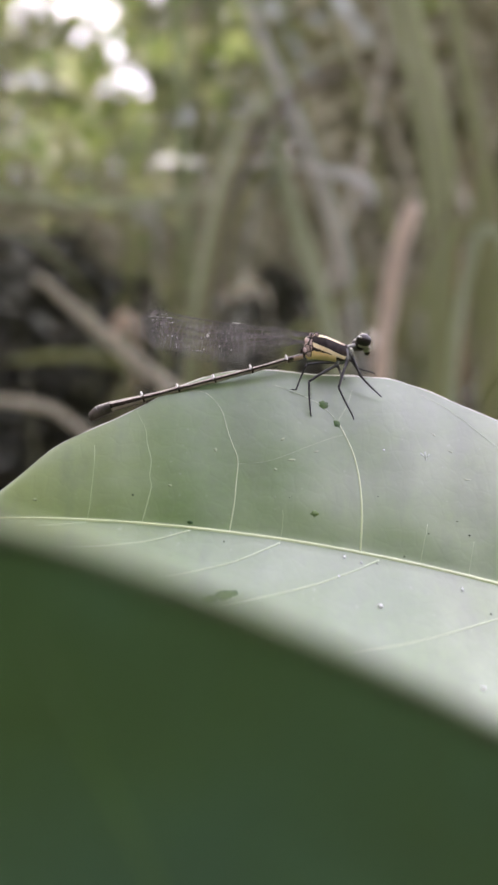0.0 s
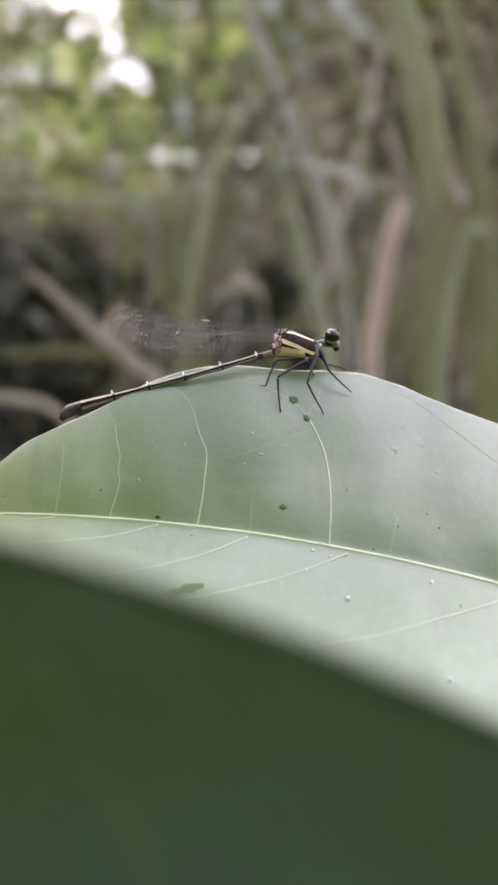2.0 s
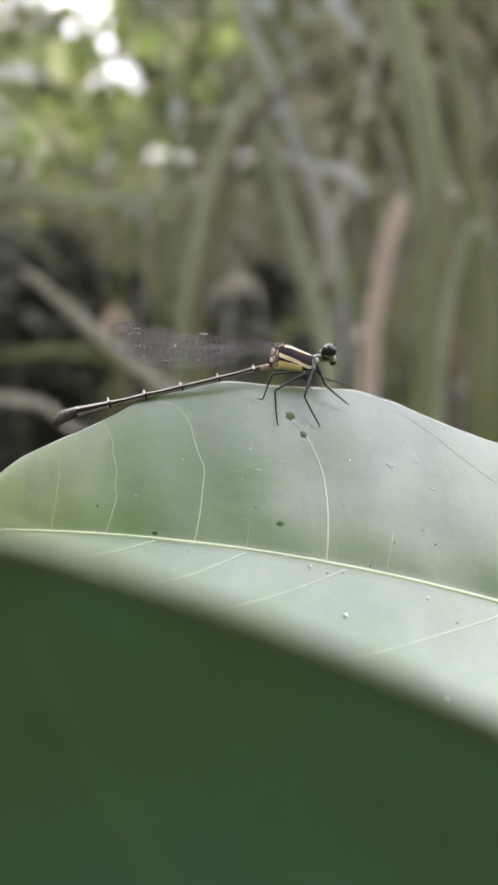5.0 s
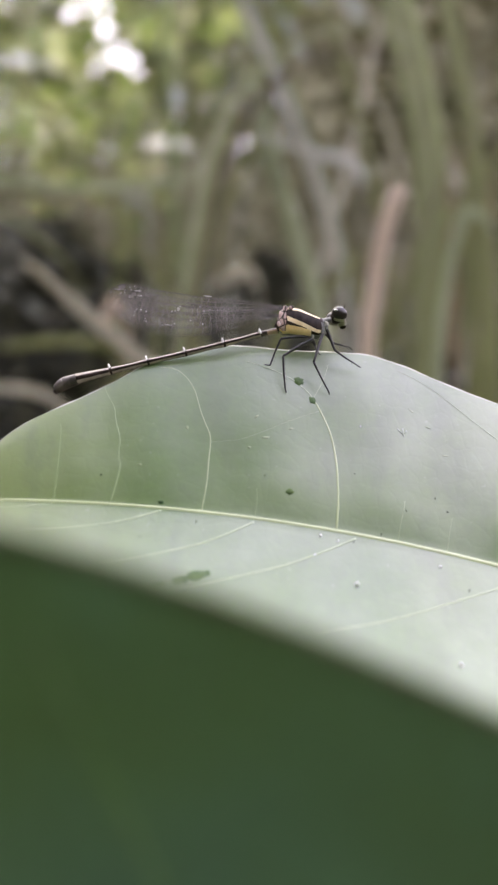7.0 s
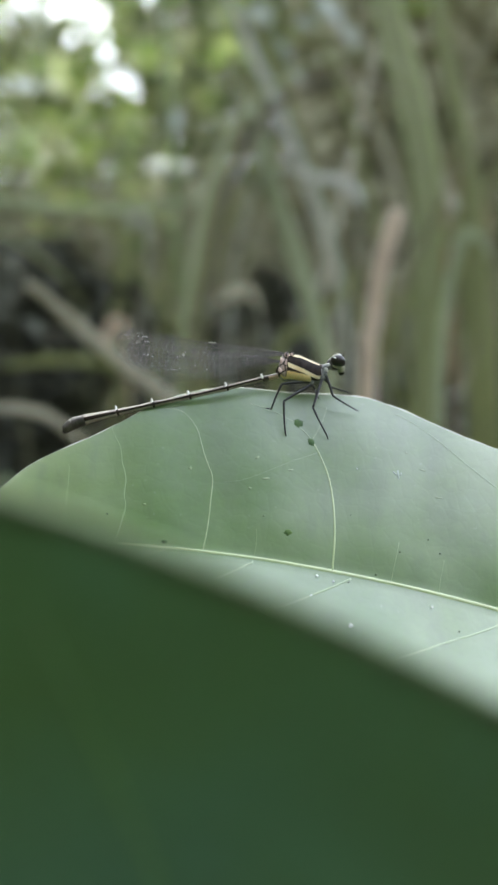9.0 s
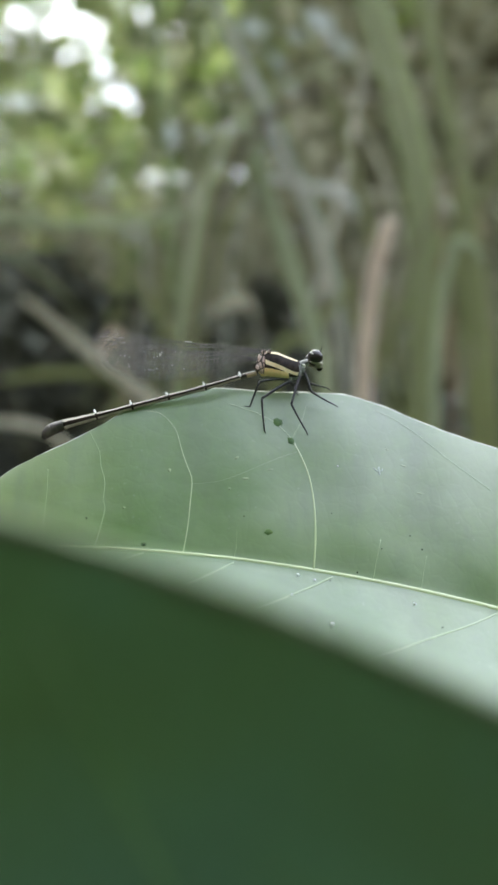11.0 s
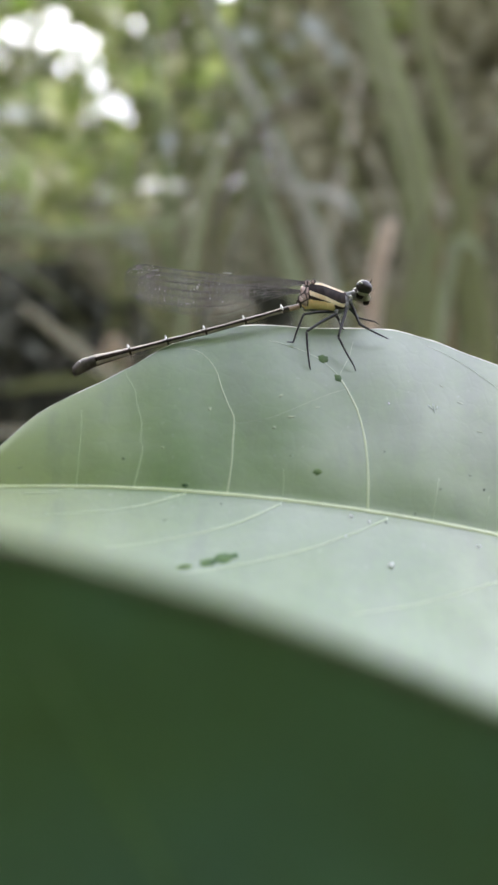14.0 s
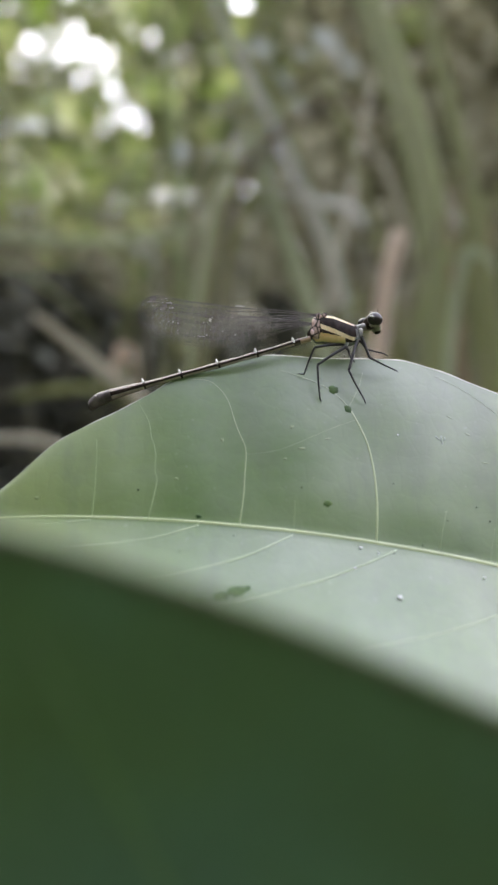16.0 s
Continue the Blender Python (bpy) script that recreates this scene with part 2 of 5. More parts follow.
SHADE_RIM = surface("shade_leaf_rim", (0.12, 0.13, 0.07), (0.16, 0.17, 0.10), 300, 3000, rough=0.5, bump=0.1, through_light=0.3)
SHADE_RIB = surface("shade_leaf_rib", (0.100, 0.195, 0.045), (0.110, 0.205, 0.080), 200, 2000, rough=0.5, bump=0.1)
BARK = surface("shrub_bark", (0.09, 0.075, 0.05), (0.16, 0.13, 0.09), 120, 900, rough=0.85, bump=0.6)
BLACK = surface("black_shell", (0.012, 0.008, 0.006), (0.040, 0.027, 0.019), 1800, 9000, rough=0.5, bump=0.5, bump_depth=0.00003, spec=0.15)
BROWN = surface("brown_shell", (0.030, 0.022, 0.016), (0.060, 0.045, 0.034), 1200, 9000, rough=0.42, bump=0.2, bump_depth=0.00003)
TAIL = surface("tail_shell", (0.062, 0.048, 0.040), (0.13, 0.105, 0.088), 700, 6000, rough=0.40, bump=0.2, bump_depth=0.00003)
TAIL_END = surface("tail_end_shell", (0.036, 0.028, 0.023), (0.12, 0.10, 0.086), 700, 6000, rough=0.40, bump=0.2, bump_depth=0.00003)
MARK = surface("wing_cell_mark", (0.20, 0.175, 0.16), (0.34, 0.31, 0.29), 1500, 9000, rough=0.4, bump=0.1, bump_depth=0.00002)
TAIL_BASE = surface("tail_base_shell", (0.40, 0.27, 0.18), (0.60, 0.43, 0.31), 900, 6000, rough=0.4, bump=0.2, bump_depth=0.00003)
TAIL_PALE = surface("tail_pale", (0.30, 0.25, 0.21), (0.46, 0.39, 0.33), 900, 6000, rough=0.4, bump=0.2, bump_depth=0.00003)
RING = surface("pale_ring", (0.62, 0.60, 0.54), (0.75, 0.73, 0.68), 900, 6000, rough=0.4, bump=0.1, bump_depth=0.00003)
CREAM = surface("cream_stripe", (0.80, 0.63, 0.34), (0.90, 0.77, 0.50), 900, 6000, rough=0.45, bump=0.2, bump_depth=0.00003)
YELLOW = surface("yellow_stripe", (0.90, 0.62, 0.26), (0.95, 0.74, 0.40), 900, 6000, rough=0.45, bump=0.2, bump_depth=0.00003)
PINK = surface("wing_root_plate", (0.44, 0.29, 0.25), (0.80, 0.63, 0.56), 2600, 9000, rough=0.4, bump=0.3, bump_depth=0.00004)
# dark seams between the small plates at the wing roots
plates = PINK.node_tree
cells = plates.nodes.new("ShaderNodeTexVoronoi")
cells.feature, cells.inputs["Scale"].default_value = "DISTANCE_TO_EDGE", 1150
plates.links.new(plates.nodes.new("ShaderNodeTexCoord").outputs["Object"], cells.inputs["Vector"])
pink = plates.nodes["Principled BSDF"].inputs["Base Color"]
plates.links.new(mix_colour(plates, ramp(plates, cells.outputs["Distance"], [(0.05, (1,) * 3), (0.13, (0,) * 3)]), pink.links[0].from_socket, (0.025, 0.016, 0.013)), pink)
BLOOM = surface("grey_bloom", (0.14, 0.14, 0.135), (0.40, 0.40, 0.38), 1500, 9000, rough=0.7, bump=0.3, bump_depth=0.00004)
FACE = surface("pale_face", (0.26, 0.25, 0.18), (0.46, 0.44, 0.34), 1500, 9000, rough=0.45, bump=0.2, bump_depth=0.00003)
EYE_SHELL = surface("eye_shell", (0.010, 0.008, 0.007), (0.022, 0.016, 0.013), 2000, 9000, rough=0.32, bump=0.05, bump_depth=0.00002)
LEG = surface("leg_shell", (0.016, 0.016, 0.017), (0.035, 0.034, 0.034), 1500, 9000, rough=0.45, bump=0.2, bump_depth=0.00003)
WING = membrane_material()
WING_VEIN = surface("wing_vein", (0.07, 0.06, 0.055), (0.19, 0.165, 0.155), 1500, 9000, rough=0.4, bump=0.1, bump_depth=0.00002)
WING_GLINT = surface("wing_mark", (0.38, 0.36, 0.35), (0.64, 0.62, 0.60), 1500, 9000, rough=0.3, bump=0.1, bump_depth=0.00002)
GROUND = surface("soil_and_litter", (0.030, 0.024, 0.016), (0.085, 0.066, 0.042), 6, 60, rough=0.95, bump=0.8, bump_depth=0.01)
STRAW = straw_material("straw_mix", [(0.0, (0.102, 0.094, 0.047)), (0.25, (0.307, 0.297, 0.188)), (0.5, (0.174, 0.198, 0.074)), (0.75, (0.369, 0.363, 0.261)), (1.0, (0.154, 0.209, 0.063))])
STRAW_FAR = straw_material("far_straw_mix", [(0.0, (0.099, 0.083, 0.052)), (0.3, (0.193, 0.172, 0.106)), (0.6, (0.146, 0.168, 0.069)), (0.85, (0.314, 0.289, 0.196)), (1.0, (0.120, 0.157, 0.048))])
FOLIAGE = straw_material("foliage_mix", [(0.0, (0.14, 0.19, 0.05)), (0.35, (0.29, 0.36, 0.11)), (0.7, (0.56, 0.60, 0.22)), (1.0, (0.80, 0.80, 0.58))], 0.4, 0.6, (0.075, 0.115, 0.030))
# leaf tints paled far beyond real foliage to carry the distance haze
HAZE_FOLIAGE = straw_material("hazed_foliage_mix", [(0.0, (0.168, 0.168, 0.078)), (0.5, (0.405, 0.394, 0.241)), (1.0, (0.661, 0.644, 0.470))], 0.6, 0.65)
UNSEEN_FOLIAGE = straw_material("unseen_tree_mix", [(0.0, (0.07, 0.12, 0.02)), (0.5, (0.11, 0.175, 0.03)), (1.0, (0.16, 0.23, 0.05))], 0.6, 0.3)
# near-black leaf tints that paint in the shade deep in the thicket
THICKET_SHADE = straw_material("undergrowth_shade", [(0.0, (0.018, 0.024, 0.015)), (0.6, (0.034, 0.041, 0.027)), (1.0, (0.070, 0.078, 0.054))], 0.7, 0.1)


def blade_material(name, dark, light):
    return surface(name, dark, light, 14, 90, rough=0.6, bump=0.3, bump_depth=0.001, squash=(1, 1, 0.15), through_light=0.35)


DEAD_GREY = blade_material("grey_dead_grass", (0.575, 0.550, 0.42), (0.74, 0.715, 0.58))
DEAD_PINK = blade_material("tan_dead_grass", (0.72, 0.61, 0.47), (0.86, 0.76, 0.61))
OLIVE = blade_material("olive_grass", (0.233, 0.260, 0.085), (0.353, 0.390, 0.152))
GREEN = blade_material("green_grass", (0.223, 0.290, 0.104), (0.344, 0.420, 0.190))
# grass under sky sheen; the sheen is painted as a light grey
SHEEN_GREY = surface("sheen_grass", (0.530, 0.545, 0.460), (0.690, 0.710, 0.620), 14, 90, rough=0.4, bump=0.2, bump_depth=0.001, squash=(1, 1, 0.15), through_light=0.35)
PALE_OLIVE = blade_material("pale_olive_grass", (0.279, 0.320, 0.123), (0.400, 0.440, 0.209))
PALE_GREEN = blade_material("pale_green_grass", (0.358, 0.410, 0.225), (0.498, 0.550, 0.340))
# glossy leaf with the sky's sheen put into its grey-white base colour
SHEEN_LEAF = surface("sky_sheen_leaf", (0.30, 0.33, 0.31), (0.40, 0.43, 0.41), 14, 90, rough=0.35, bump=0.2, bump_depth=0.001, through_light=0.3, wax=0.3)
LIME_LEAF = blade_material("lime_leaf", (0.16, 0.26, 0.02), (0.27, 0.37, 0.05))
FADED = blade_material("faded_grass", (0.391, 0.420, 0.237), (0.521, 0.550, 0.351))
OCHRE = blade_material("brown_dead_grass", (0.24, 0.15, 0.06), (0.36, 0.24, 0.11))


# ---- shapes
def mesh_of(bm, name, materials, smooth=True):
    me = bpy.data.meshes.new(name)
    bmesh.ops.recalc_face_normals(bm, faces=bm.faces)
    bm.to_mesh(me)
    bm.free()
    for m in materials if isinstance(materials, (list, tuple)) else [materials]:
        me.materials.append(m)
    for p in me.polygons:
        p.use_smooth = smooth
    return me


def part(name, bm, material, parent=None, label="", smooth=True):
    ob = new(name, mesh_of(bm, name, material, smooth))
    ob.parent = parent
    return tagged(ob, label)


def thing(name, label, category, group="", kind=""):
    return tagged(new(name), label, category, group, kind)


def glide(points, n):
    """n points on a smooth curve through the given ones."""
    p = [Vector(q) for q in points]
    if len(p) == 2:
        return [p[0].lerp(p[1], i / (n - 1)) for i in range(n)]
    out = []
    for i in range(n):
        s = i / (n - 1) * (len(p) - 1)
        k = min(int(s), len(p) - 2)
        f = s - k
        a, b, c, d = p[max(k - 1, 0)], p[k], p[k + 1], p[min(k + 2, len(p) - 1)]
        out.append(0.5 * (2 * b + (c - a) * f + (2 * a - 5 * b + 4 * c - d) * f * f + (3 * b - a - 3 * c + d) * f ** 3))
    return out


def spread(values, n):
    return [float(v) for v in np.interp(np.linspace(0, len(values) - 1, n), range(len(values)), values)]


def tube(bm, points, radii, n=None, sides=8, flat=1.0, mat=0):
    """A round rod along a curve, closed at both ends."""
    n = n or max(2, (len(points) - 1) * 4 + 1)
    c, r = glide(points, n), spread(radii, n)
    rings = []
    for i in range(n):
        t = (c[min(i + 1, n - 1)] - c[max(i - 1, 0)]).normalized()
        u = t.cross(Vector((0, 1, 0)))
        u = u.normalized() if u.length > 1e-4 else Vector((1, 0, 0))
        v = t.cross(u)
        rings.append([bm.verts.new(c[i] + (u * math.cos(w) + v * math.sin(w) * flat) * r[i]) for w in (2 * math.pi * k / sides for k in range(sides))])
    faces = []
    for a, b in zip(rings, rings[1:]):
        for k in range(sides):
            faces.append(bm.faces.new((a[k], a[(k + 1) % sides], b[(k + 1) % sides], b[k])))
    faces += [bm.faces.new(rings[0][::-1]), bm.faces.new(rings[-1])]
    for f in faces:
        f.material_index = mat
    return faces


def ball(bm, centre, size, turn=(0, 0, 0), segments=14, rings=9, mat=0):
    m = pose(*centre, *turn) @ Matrix.Diagonal((*size, 1))
    made = bmesh.ops.create_uvsphere(bm, u_segments=segments, v_segments=rings, radius=1, matrix=m)
    for f in {f for v in made["verts"] for f in v.link_faces}:
        f.material_index = mat


def mm(*v):
    return Vector(v) / 1000


# ---- ground
bm = bmesh.new()
bmesh.ops.create_grid(bm, x_segments=60, y_segments=60, size=1)
for v in bm.verts:
    far = v.co.length
    v.co.x, v.co.y = v.co.x * (1.5 + 300 * far ** 4), v.co.y * (1.5 + 300 * far ** 4)
    v.co.z = 0.02 * noise.noise(v.co * 3) - 0.02
ground = tagged(new("ground", mesh_of(bm, "ground", GROUND)), "dark soil with dry litter under the grass", "ground", kind="structure")

# ---- the leaf on which the damselfly sits; lengths in mm, from the pivot under the insect
PIVOT = Vector((12, 64, -6))


def midrib_z(x):
    return -10.75 - 0.135 * x - 0.0022 * x * x if x < 45 else midrib_z(44.9) - 0.333 * (x - 44.9)


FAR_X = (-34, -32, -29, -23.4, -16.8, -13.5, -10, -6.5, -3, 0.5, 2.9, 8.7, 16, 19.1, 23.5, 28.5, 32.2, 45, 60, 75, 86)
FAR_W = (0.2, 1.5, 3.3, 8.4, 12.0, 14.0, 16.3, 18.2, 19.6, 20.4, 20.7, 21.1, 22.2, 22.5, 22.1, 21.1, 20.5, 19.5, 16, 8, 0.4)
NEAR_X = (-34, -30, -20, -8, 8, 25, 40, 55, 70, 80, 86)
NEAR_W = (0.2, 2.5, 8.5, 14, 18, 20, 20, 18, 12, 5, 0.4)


def smooth_between(x, xs, ws):
    k = max(0, min(len(xs) - 2, int(np.searchsorted(xs, x)) - 1))
    p = [Vector((xs[i], ws[i], 0)) for i in (max(k - 1, 0), k, k + 1, min(k + 2, len(xs) - 1))]
    f = (x - xs[k]) / (xs[k + 1] - xs[k])
    h = xs[k + 1] - xs[k]
    m0 = (p[2].y - p[0].y) / max(1e-6, p[2].x - p[0].x) * h
    m1 = (p[3].y - p[1].y) / max(1e-6, p[3].x - p[1].x) * h
    return (2 * f ** 3 - 3 * f * f + 1) * p[1].y + (f ** 3 - 2 * f * f + f) * m0 + (-2 * f ** 3 + 3 * f * f) * p[2].y + (f ** 3 - f * f) * m1


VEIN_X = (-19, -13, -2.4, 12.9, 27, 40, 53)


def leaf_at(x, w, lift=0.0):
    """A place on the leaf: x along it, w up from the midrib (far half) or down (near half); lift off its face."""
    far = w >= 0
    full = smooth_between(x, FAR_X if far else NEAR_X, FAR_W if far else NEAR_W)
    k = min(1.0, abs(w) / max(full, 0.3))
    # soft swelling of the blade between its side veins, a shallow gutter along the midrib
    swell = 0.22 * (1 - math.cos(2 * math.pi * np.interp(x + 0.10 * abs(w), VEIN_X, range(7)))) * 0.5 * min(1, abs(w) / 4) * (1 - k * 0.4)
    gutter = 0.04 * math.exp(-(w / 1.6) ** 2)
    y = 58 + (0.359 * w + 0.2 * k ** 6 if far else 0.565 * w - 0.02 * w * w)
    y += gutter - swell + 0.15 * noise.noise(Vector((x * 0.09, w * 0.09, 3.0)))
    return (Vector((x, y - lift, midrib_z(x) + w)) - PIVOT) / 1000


def leaf_sheet():
    bm = bmesh.new()
    steps = [j / 23 - 1 for j in range(46)] + [0.993, 1.0]
    nx, nw = 150, len(steps) - 1
    top, low = {}, {}
    for i in range(nx + 1):
        x = -34 + 120 * (i / nx)
        far, near = smooth_between(x, FAR_X, FAR_W), smooth_between(x, NEAR_X, NEAR_W)
        for j in range(nw + 1):
            s = steps[j]
            w = far * s if s >= 0 else near * s
            wave = 0.12 * noise.noise(Vector((x * 0.35, 7, 0))) if abs(s) == 1 else 0
            p = leaf_at(x, w + (wave if s > 0 else -wave))
            top[i, j] = bm.verts.new(p)
            thick = 0.00002 if abs(s) == 1 else 0.0003
            low[i, j] = bm.verts.new(p + Vector((0, thick * 0.94, -thick * 0.34)))
    for i in range(nx):
        for j in range(nw):
            for f in (bm.faces.new((top[i, j], top[i + 1, j], top[i + 1, j + 1], top[i, j + 1])), bm.faces.new((low[i, j], low[i, j + 1], low[i + 1, j + 1], low[i + 1, j]))):
                f.material_index = 1 if j == nw - 1 else 0
    for j, k in ((0, 1), (nw, -1)):
        for i in range(nx):
            q = (top[i, j], low[i, j], low[i + 1, j], top[i + 1, j])
            bm.faces.new(q if k > 0 else q[::-1])
    for i in (0, nx):
        for j in range(nw):
            bm.faces.new((top[i, j], top[i, j + 1], low[i, j + 1], low[i, j]))
    return bm


def vein(name, path, widths, material, parent, label="", lift=0.01):
    """A low rounded ridge that lies in the leaf's face, through (x, w) places."""
    n = max(6, len(path) * 8)
    c = glide([(x, w, 0) for x, w in path], n)
    r = spread(widths, n)
    bm = bmesh.new()
    rings = []
    for i in range(n):
        x, w = c[i].x, c[i].y + (0.02 if abs(c[i].y) < 0.02 else 0)
        p = leaf_at(x, w)
        dx, dw = leaf_at(x + 0.1, w) - p, leaf_at(x, w + (0.1 if w >= 0 else -0.1)) - p
        up = dx.cross(dw).normalized()
        up = -up if up.y > 0 else up
        a, b = c[max(i - 1, 0)], c[min(i + 1, n - 1)]
        along = (leaf_at(b.x, b.y) - leaf_at(a.x, a.y)).normalized()
        side = along.cross(up).normalized()
        half = r[i] * 1.1 / 1000
        rings.append([bm.verts.new(p + side * half * u + up * (half * 0.22 * (1 - u * u) + 0.00001 + lift / 2000)) for u in (-1, -0.7, -0.35, 0, 0.35, 0.7, 1)] + [bm.verts.new(p + side * half * u - up * 0.00008) for u in (1, -1)])
    for a, b in zip(rings, rings[1:]):
        for k in range(9):
            bm.faces.new((a[k], a[(k + 1) % 9], b[(k + 1) % 9], b[k]))
    bm.faces.new(rings[0][::-1])
    bm.faces.new(rings[-1])
    return part(name, bm, material, parent, label)


perched_leaf = thing("leaf", "broad waxy green leaf with pale midrib, insect perched on its edge", "leaf")
perched_leaf.empty_display_size = 0.01
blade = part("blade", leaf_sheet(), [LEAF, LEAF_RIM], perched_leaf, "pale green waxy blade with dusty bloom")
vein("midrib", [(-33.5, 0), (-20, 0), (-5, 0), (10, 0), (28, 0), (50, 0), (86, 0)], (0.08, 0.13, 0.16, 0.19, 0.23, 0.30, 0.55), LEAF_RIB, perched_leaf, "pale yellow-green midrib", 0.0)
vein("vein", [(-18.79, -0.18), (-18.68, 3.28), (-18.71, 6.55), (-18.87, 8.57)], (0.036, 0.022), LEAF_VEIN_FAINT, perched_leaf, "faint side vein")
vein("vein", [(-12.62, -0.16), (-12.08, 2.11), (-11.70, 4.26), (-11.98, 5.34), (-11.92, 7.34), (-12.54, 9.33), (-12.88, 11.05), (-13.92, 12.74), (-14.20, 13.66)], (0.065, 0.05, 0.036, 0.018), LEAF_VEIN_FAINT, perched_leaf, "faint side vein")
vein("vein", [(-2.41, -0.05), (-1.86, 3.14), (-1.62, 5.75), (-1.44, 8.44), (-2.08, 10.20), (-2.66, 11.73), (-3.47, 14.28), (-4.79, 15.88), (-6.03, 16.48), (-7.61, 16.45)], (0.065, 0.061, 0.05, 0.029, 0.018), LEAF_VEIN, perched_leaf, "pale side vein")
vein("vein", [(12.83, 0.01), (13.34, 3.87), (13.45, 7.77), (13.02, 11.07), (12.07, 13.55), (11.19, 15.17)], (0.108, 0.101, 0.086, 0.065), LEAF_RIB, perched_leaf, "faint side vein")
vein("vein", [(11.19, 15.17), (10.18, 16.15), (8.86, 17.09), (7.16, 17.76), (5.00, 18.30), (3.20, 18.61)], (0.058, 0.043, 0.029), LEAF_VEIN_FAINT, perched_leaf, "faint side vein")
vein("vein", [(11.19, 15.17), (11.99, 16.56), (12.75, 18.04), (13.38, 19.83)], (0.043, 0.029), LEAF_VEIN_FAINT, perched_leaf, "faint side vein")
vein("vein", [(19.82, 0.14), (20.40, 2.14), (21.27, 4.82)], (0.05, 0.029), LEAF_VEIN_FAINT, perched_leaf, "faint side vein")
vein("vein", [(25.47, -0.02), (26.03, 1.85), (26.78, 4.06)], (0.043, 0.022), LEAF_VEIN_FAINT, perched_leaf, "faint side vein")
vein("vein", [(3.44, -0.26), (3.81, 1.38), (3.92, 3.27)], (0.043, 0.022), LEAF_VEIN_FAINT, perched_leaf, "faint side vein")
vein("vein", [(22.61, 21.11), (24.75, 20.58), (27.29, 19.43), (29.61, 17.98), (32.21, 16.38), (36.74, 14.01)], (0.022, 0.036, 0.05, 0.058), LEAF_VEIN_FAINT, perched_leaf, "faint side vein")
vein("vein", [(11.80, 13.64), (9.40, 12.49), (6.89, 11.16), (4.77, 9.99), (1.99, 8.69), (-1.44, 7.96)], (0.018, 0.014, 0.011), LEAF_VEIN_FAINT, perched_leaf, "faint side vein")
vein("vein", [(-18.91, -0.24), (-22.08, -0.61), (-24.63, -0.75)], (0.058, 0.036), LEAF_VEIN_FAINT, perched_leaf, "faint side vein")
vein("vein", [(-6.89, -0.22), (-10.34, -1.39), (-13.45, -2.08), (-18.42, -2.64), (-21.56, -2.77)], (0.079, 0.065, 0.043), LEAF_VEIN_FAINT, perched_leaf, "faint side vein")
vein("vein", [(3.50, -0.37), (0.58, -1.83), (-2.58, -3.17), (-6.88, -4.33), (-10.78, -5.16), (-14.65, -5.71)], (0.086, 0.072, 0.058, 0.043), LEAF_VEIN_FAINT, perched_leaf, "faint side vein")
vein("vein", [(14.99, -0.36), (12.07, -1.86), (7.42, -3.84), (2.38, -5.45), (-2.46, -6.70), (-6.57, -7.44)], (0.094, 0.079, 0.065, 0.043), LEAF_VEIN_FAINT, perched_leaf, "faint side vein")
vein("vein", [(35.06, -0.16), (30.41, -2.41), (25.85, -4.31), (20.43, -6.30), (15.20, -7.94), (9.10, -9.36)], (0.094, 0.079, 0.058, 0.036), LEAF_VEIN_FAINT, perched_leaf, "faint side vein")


def blotch(name, x, w, size, tall, material, label, turn=0.0, seed=0):
    """A flat irregular patch that lies on the leaf's face."""
    bm = bmesh.new()
    ring = []
    high = 0.035 if name == "scar" else 0.05
    mid = bm.verts.new(leaf_at(x, w, high))
    for k in range(30):
        a = 2 * math.pi * k / 30
        r = 1 + 0.28 * noise.noise(Vector((math.cos(a) * 3, math.sin(a) * 3, seed + 9))) + 0.2 * noise.noise(Vector((math.cos(a) * 7, math.sin(a) * 7, seed + 4))) + 0.4 * noise.noise(Vector((math.cos(a) * 1.3, math.sin(a) * 1.3, seed)))
        u, v = math.cos(a) * size * r, math.sin(a) * tall * r
        c, s = math.cos(radians(turn)), math.sin(radians(turn))
        ring.append((u * c - v * s, u * s + v * c))
    inner = [bm.verts.new(leaf_at(x + u * 0.75, w + v * 0.75, high)) for u, v in ring]
    outer = [bm.verts.new(leaf_at(x + u, w + v, 0.004)) for u, v in ring]
    for k in range(30):
        n = (k + 1) % 30
        bm.faces.new((mid, inner[k], inner[n]))
        bm.faces.new((inner[k], outer[k], outer[n], inner[n]))
    return part(name, bm, material, perched_leaf, label)


blotch("stain", 9.51, 17.13, 0.590, 0.524, LEAF_STAIN, "dark green gnawed spot", 0, 12)
blotch("stain", 11.10, 14.94, 0.459, 0.459, LEAF_STAIN, "dark green gnawed spot", 30, 20.9)
blotch("stain", 7.72, 3.54, 0.560, 0.300, LEAF_BRUISE, "olive gnawed spot", 20, 6.1)
blotch("stain", -2.75, -5.95, 1.25, 0.42, LEAF_STAIN, "dark green gnawed patch", 14, 47.3)
blotch("stain", -4.45, -6.45, 0.75, 0.30, LEAF_STAIN, "dark green gnawed patch", 6, 37.6)
blotch("stain", -6.60, -6.90, 0.80, 0.20, LEAF_BRUISE, "faint olive bruise", 8, 19.1)
blotch("stain", -6.93, 0.63, 0.328, 0.197, LEAF_STAIN, "dark green gnawed spot", 0, 24)
blotch("scar", 22.12, 13.12, 0.15, 0.62, LEAF_SCRATCH, "pale scratch", 0, 29.4)
blotch("scar", 21.74, 13.15, 0.40, 0.10, LEAF_SCRATCH, "whitish scratch", -40, 27.5)
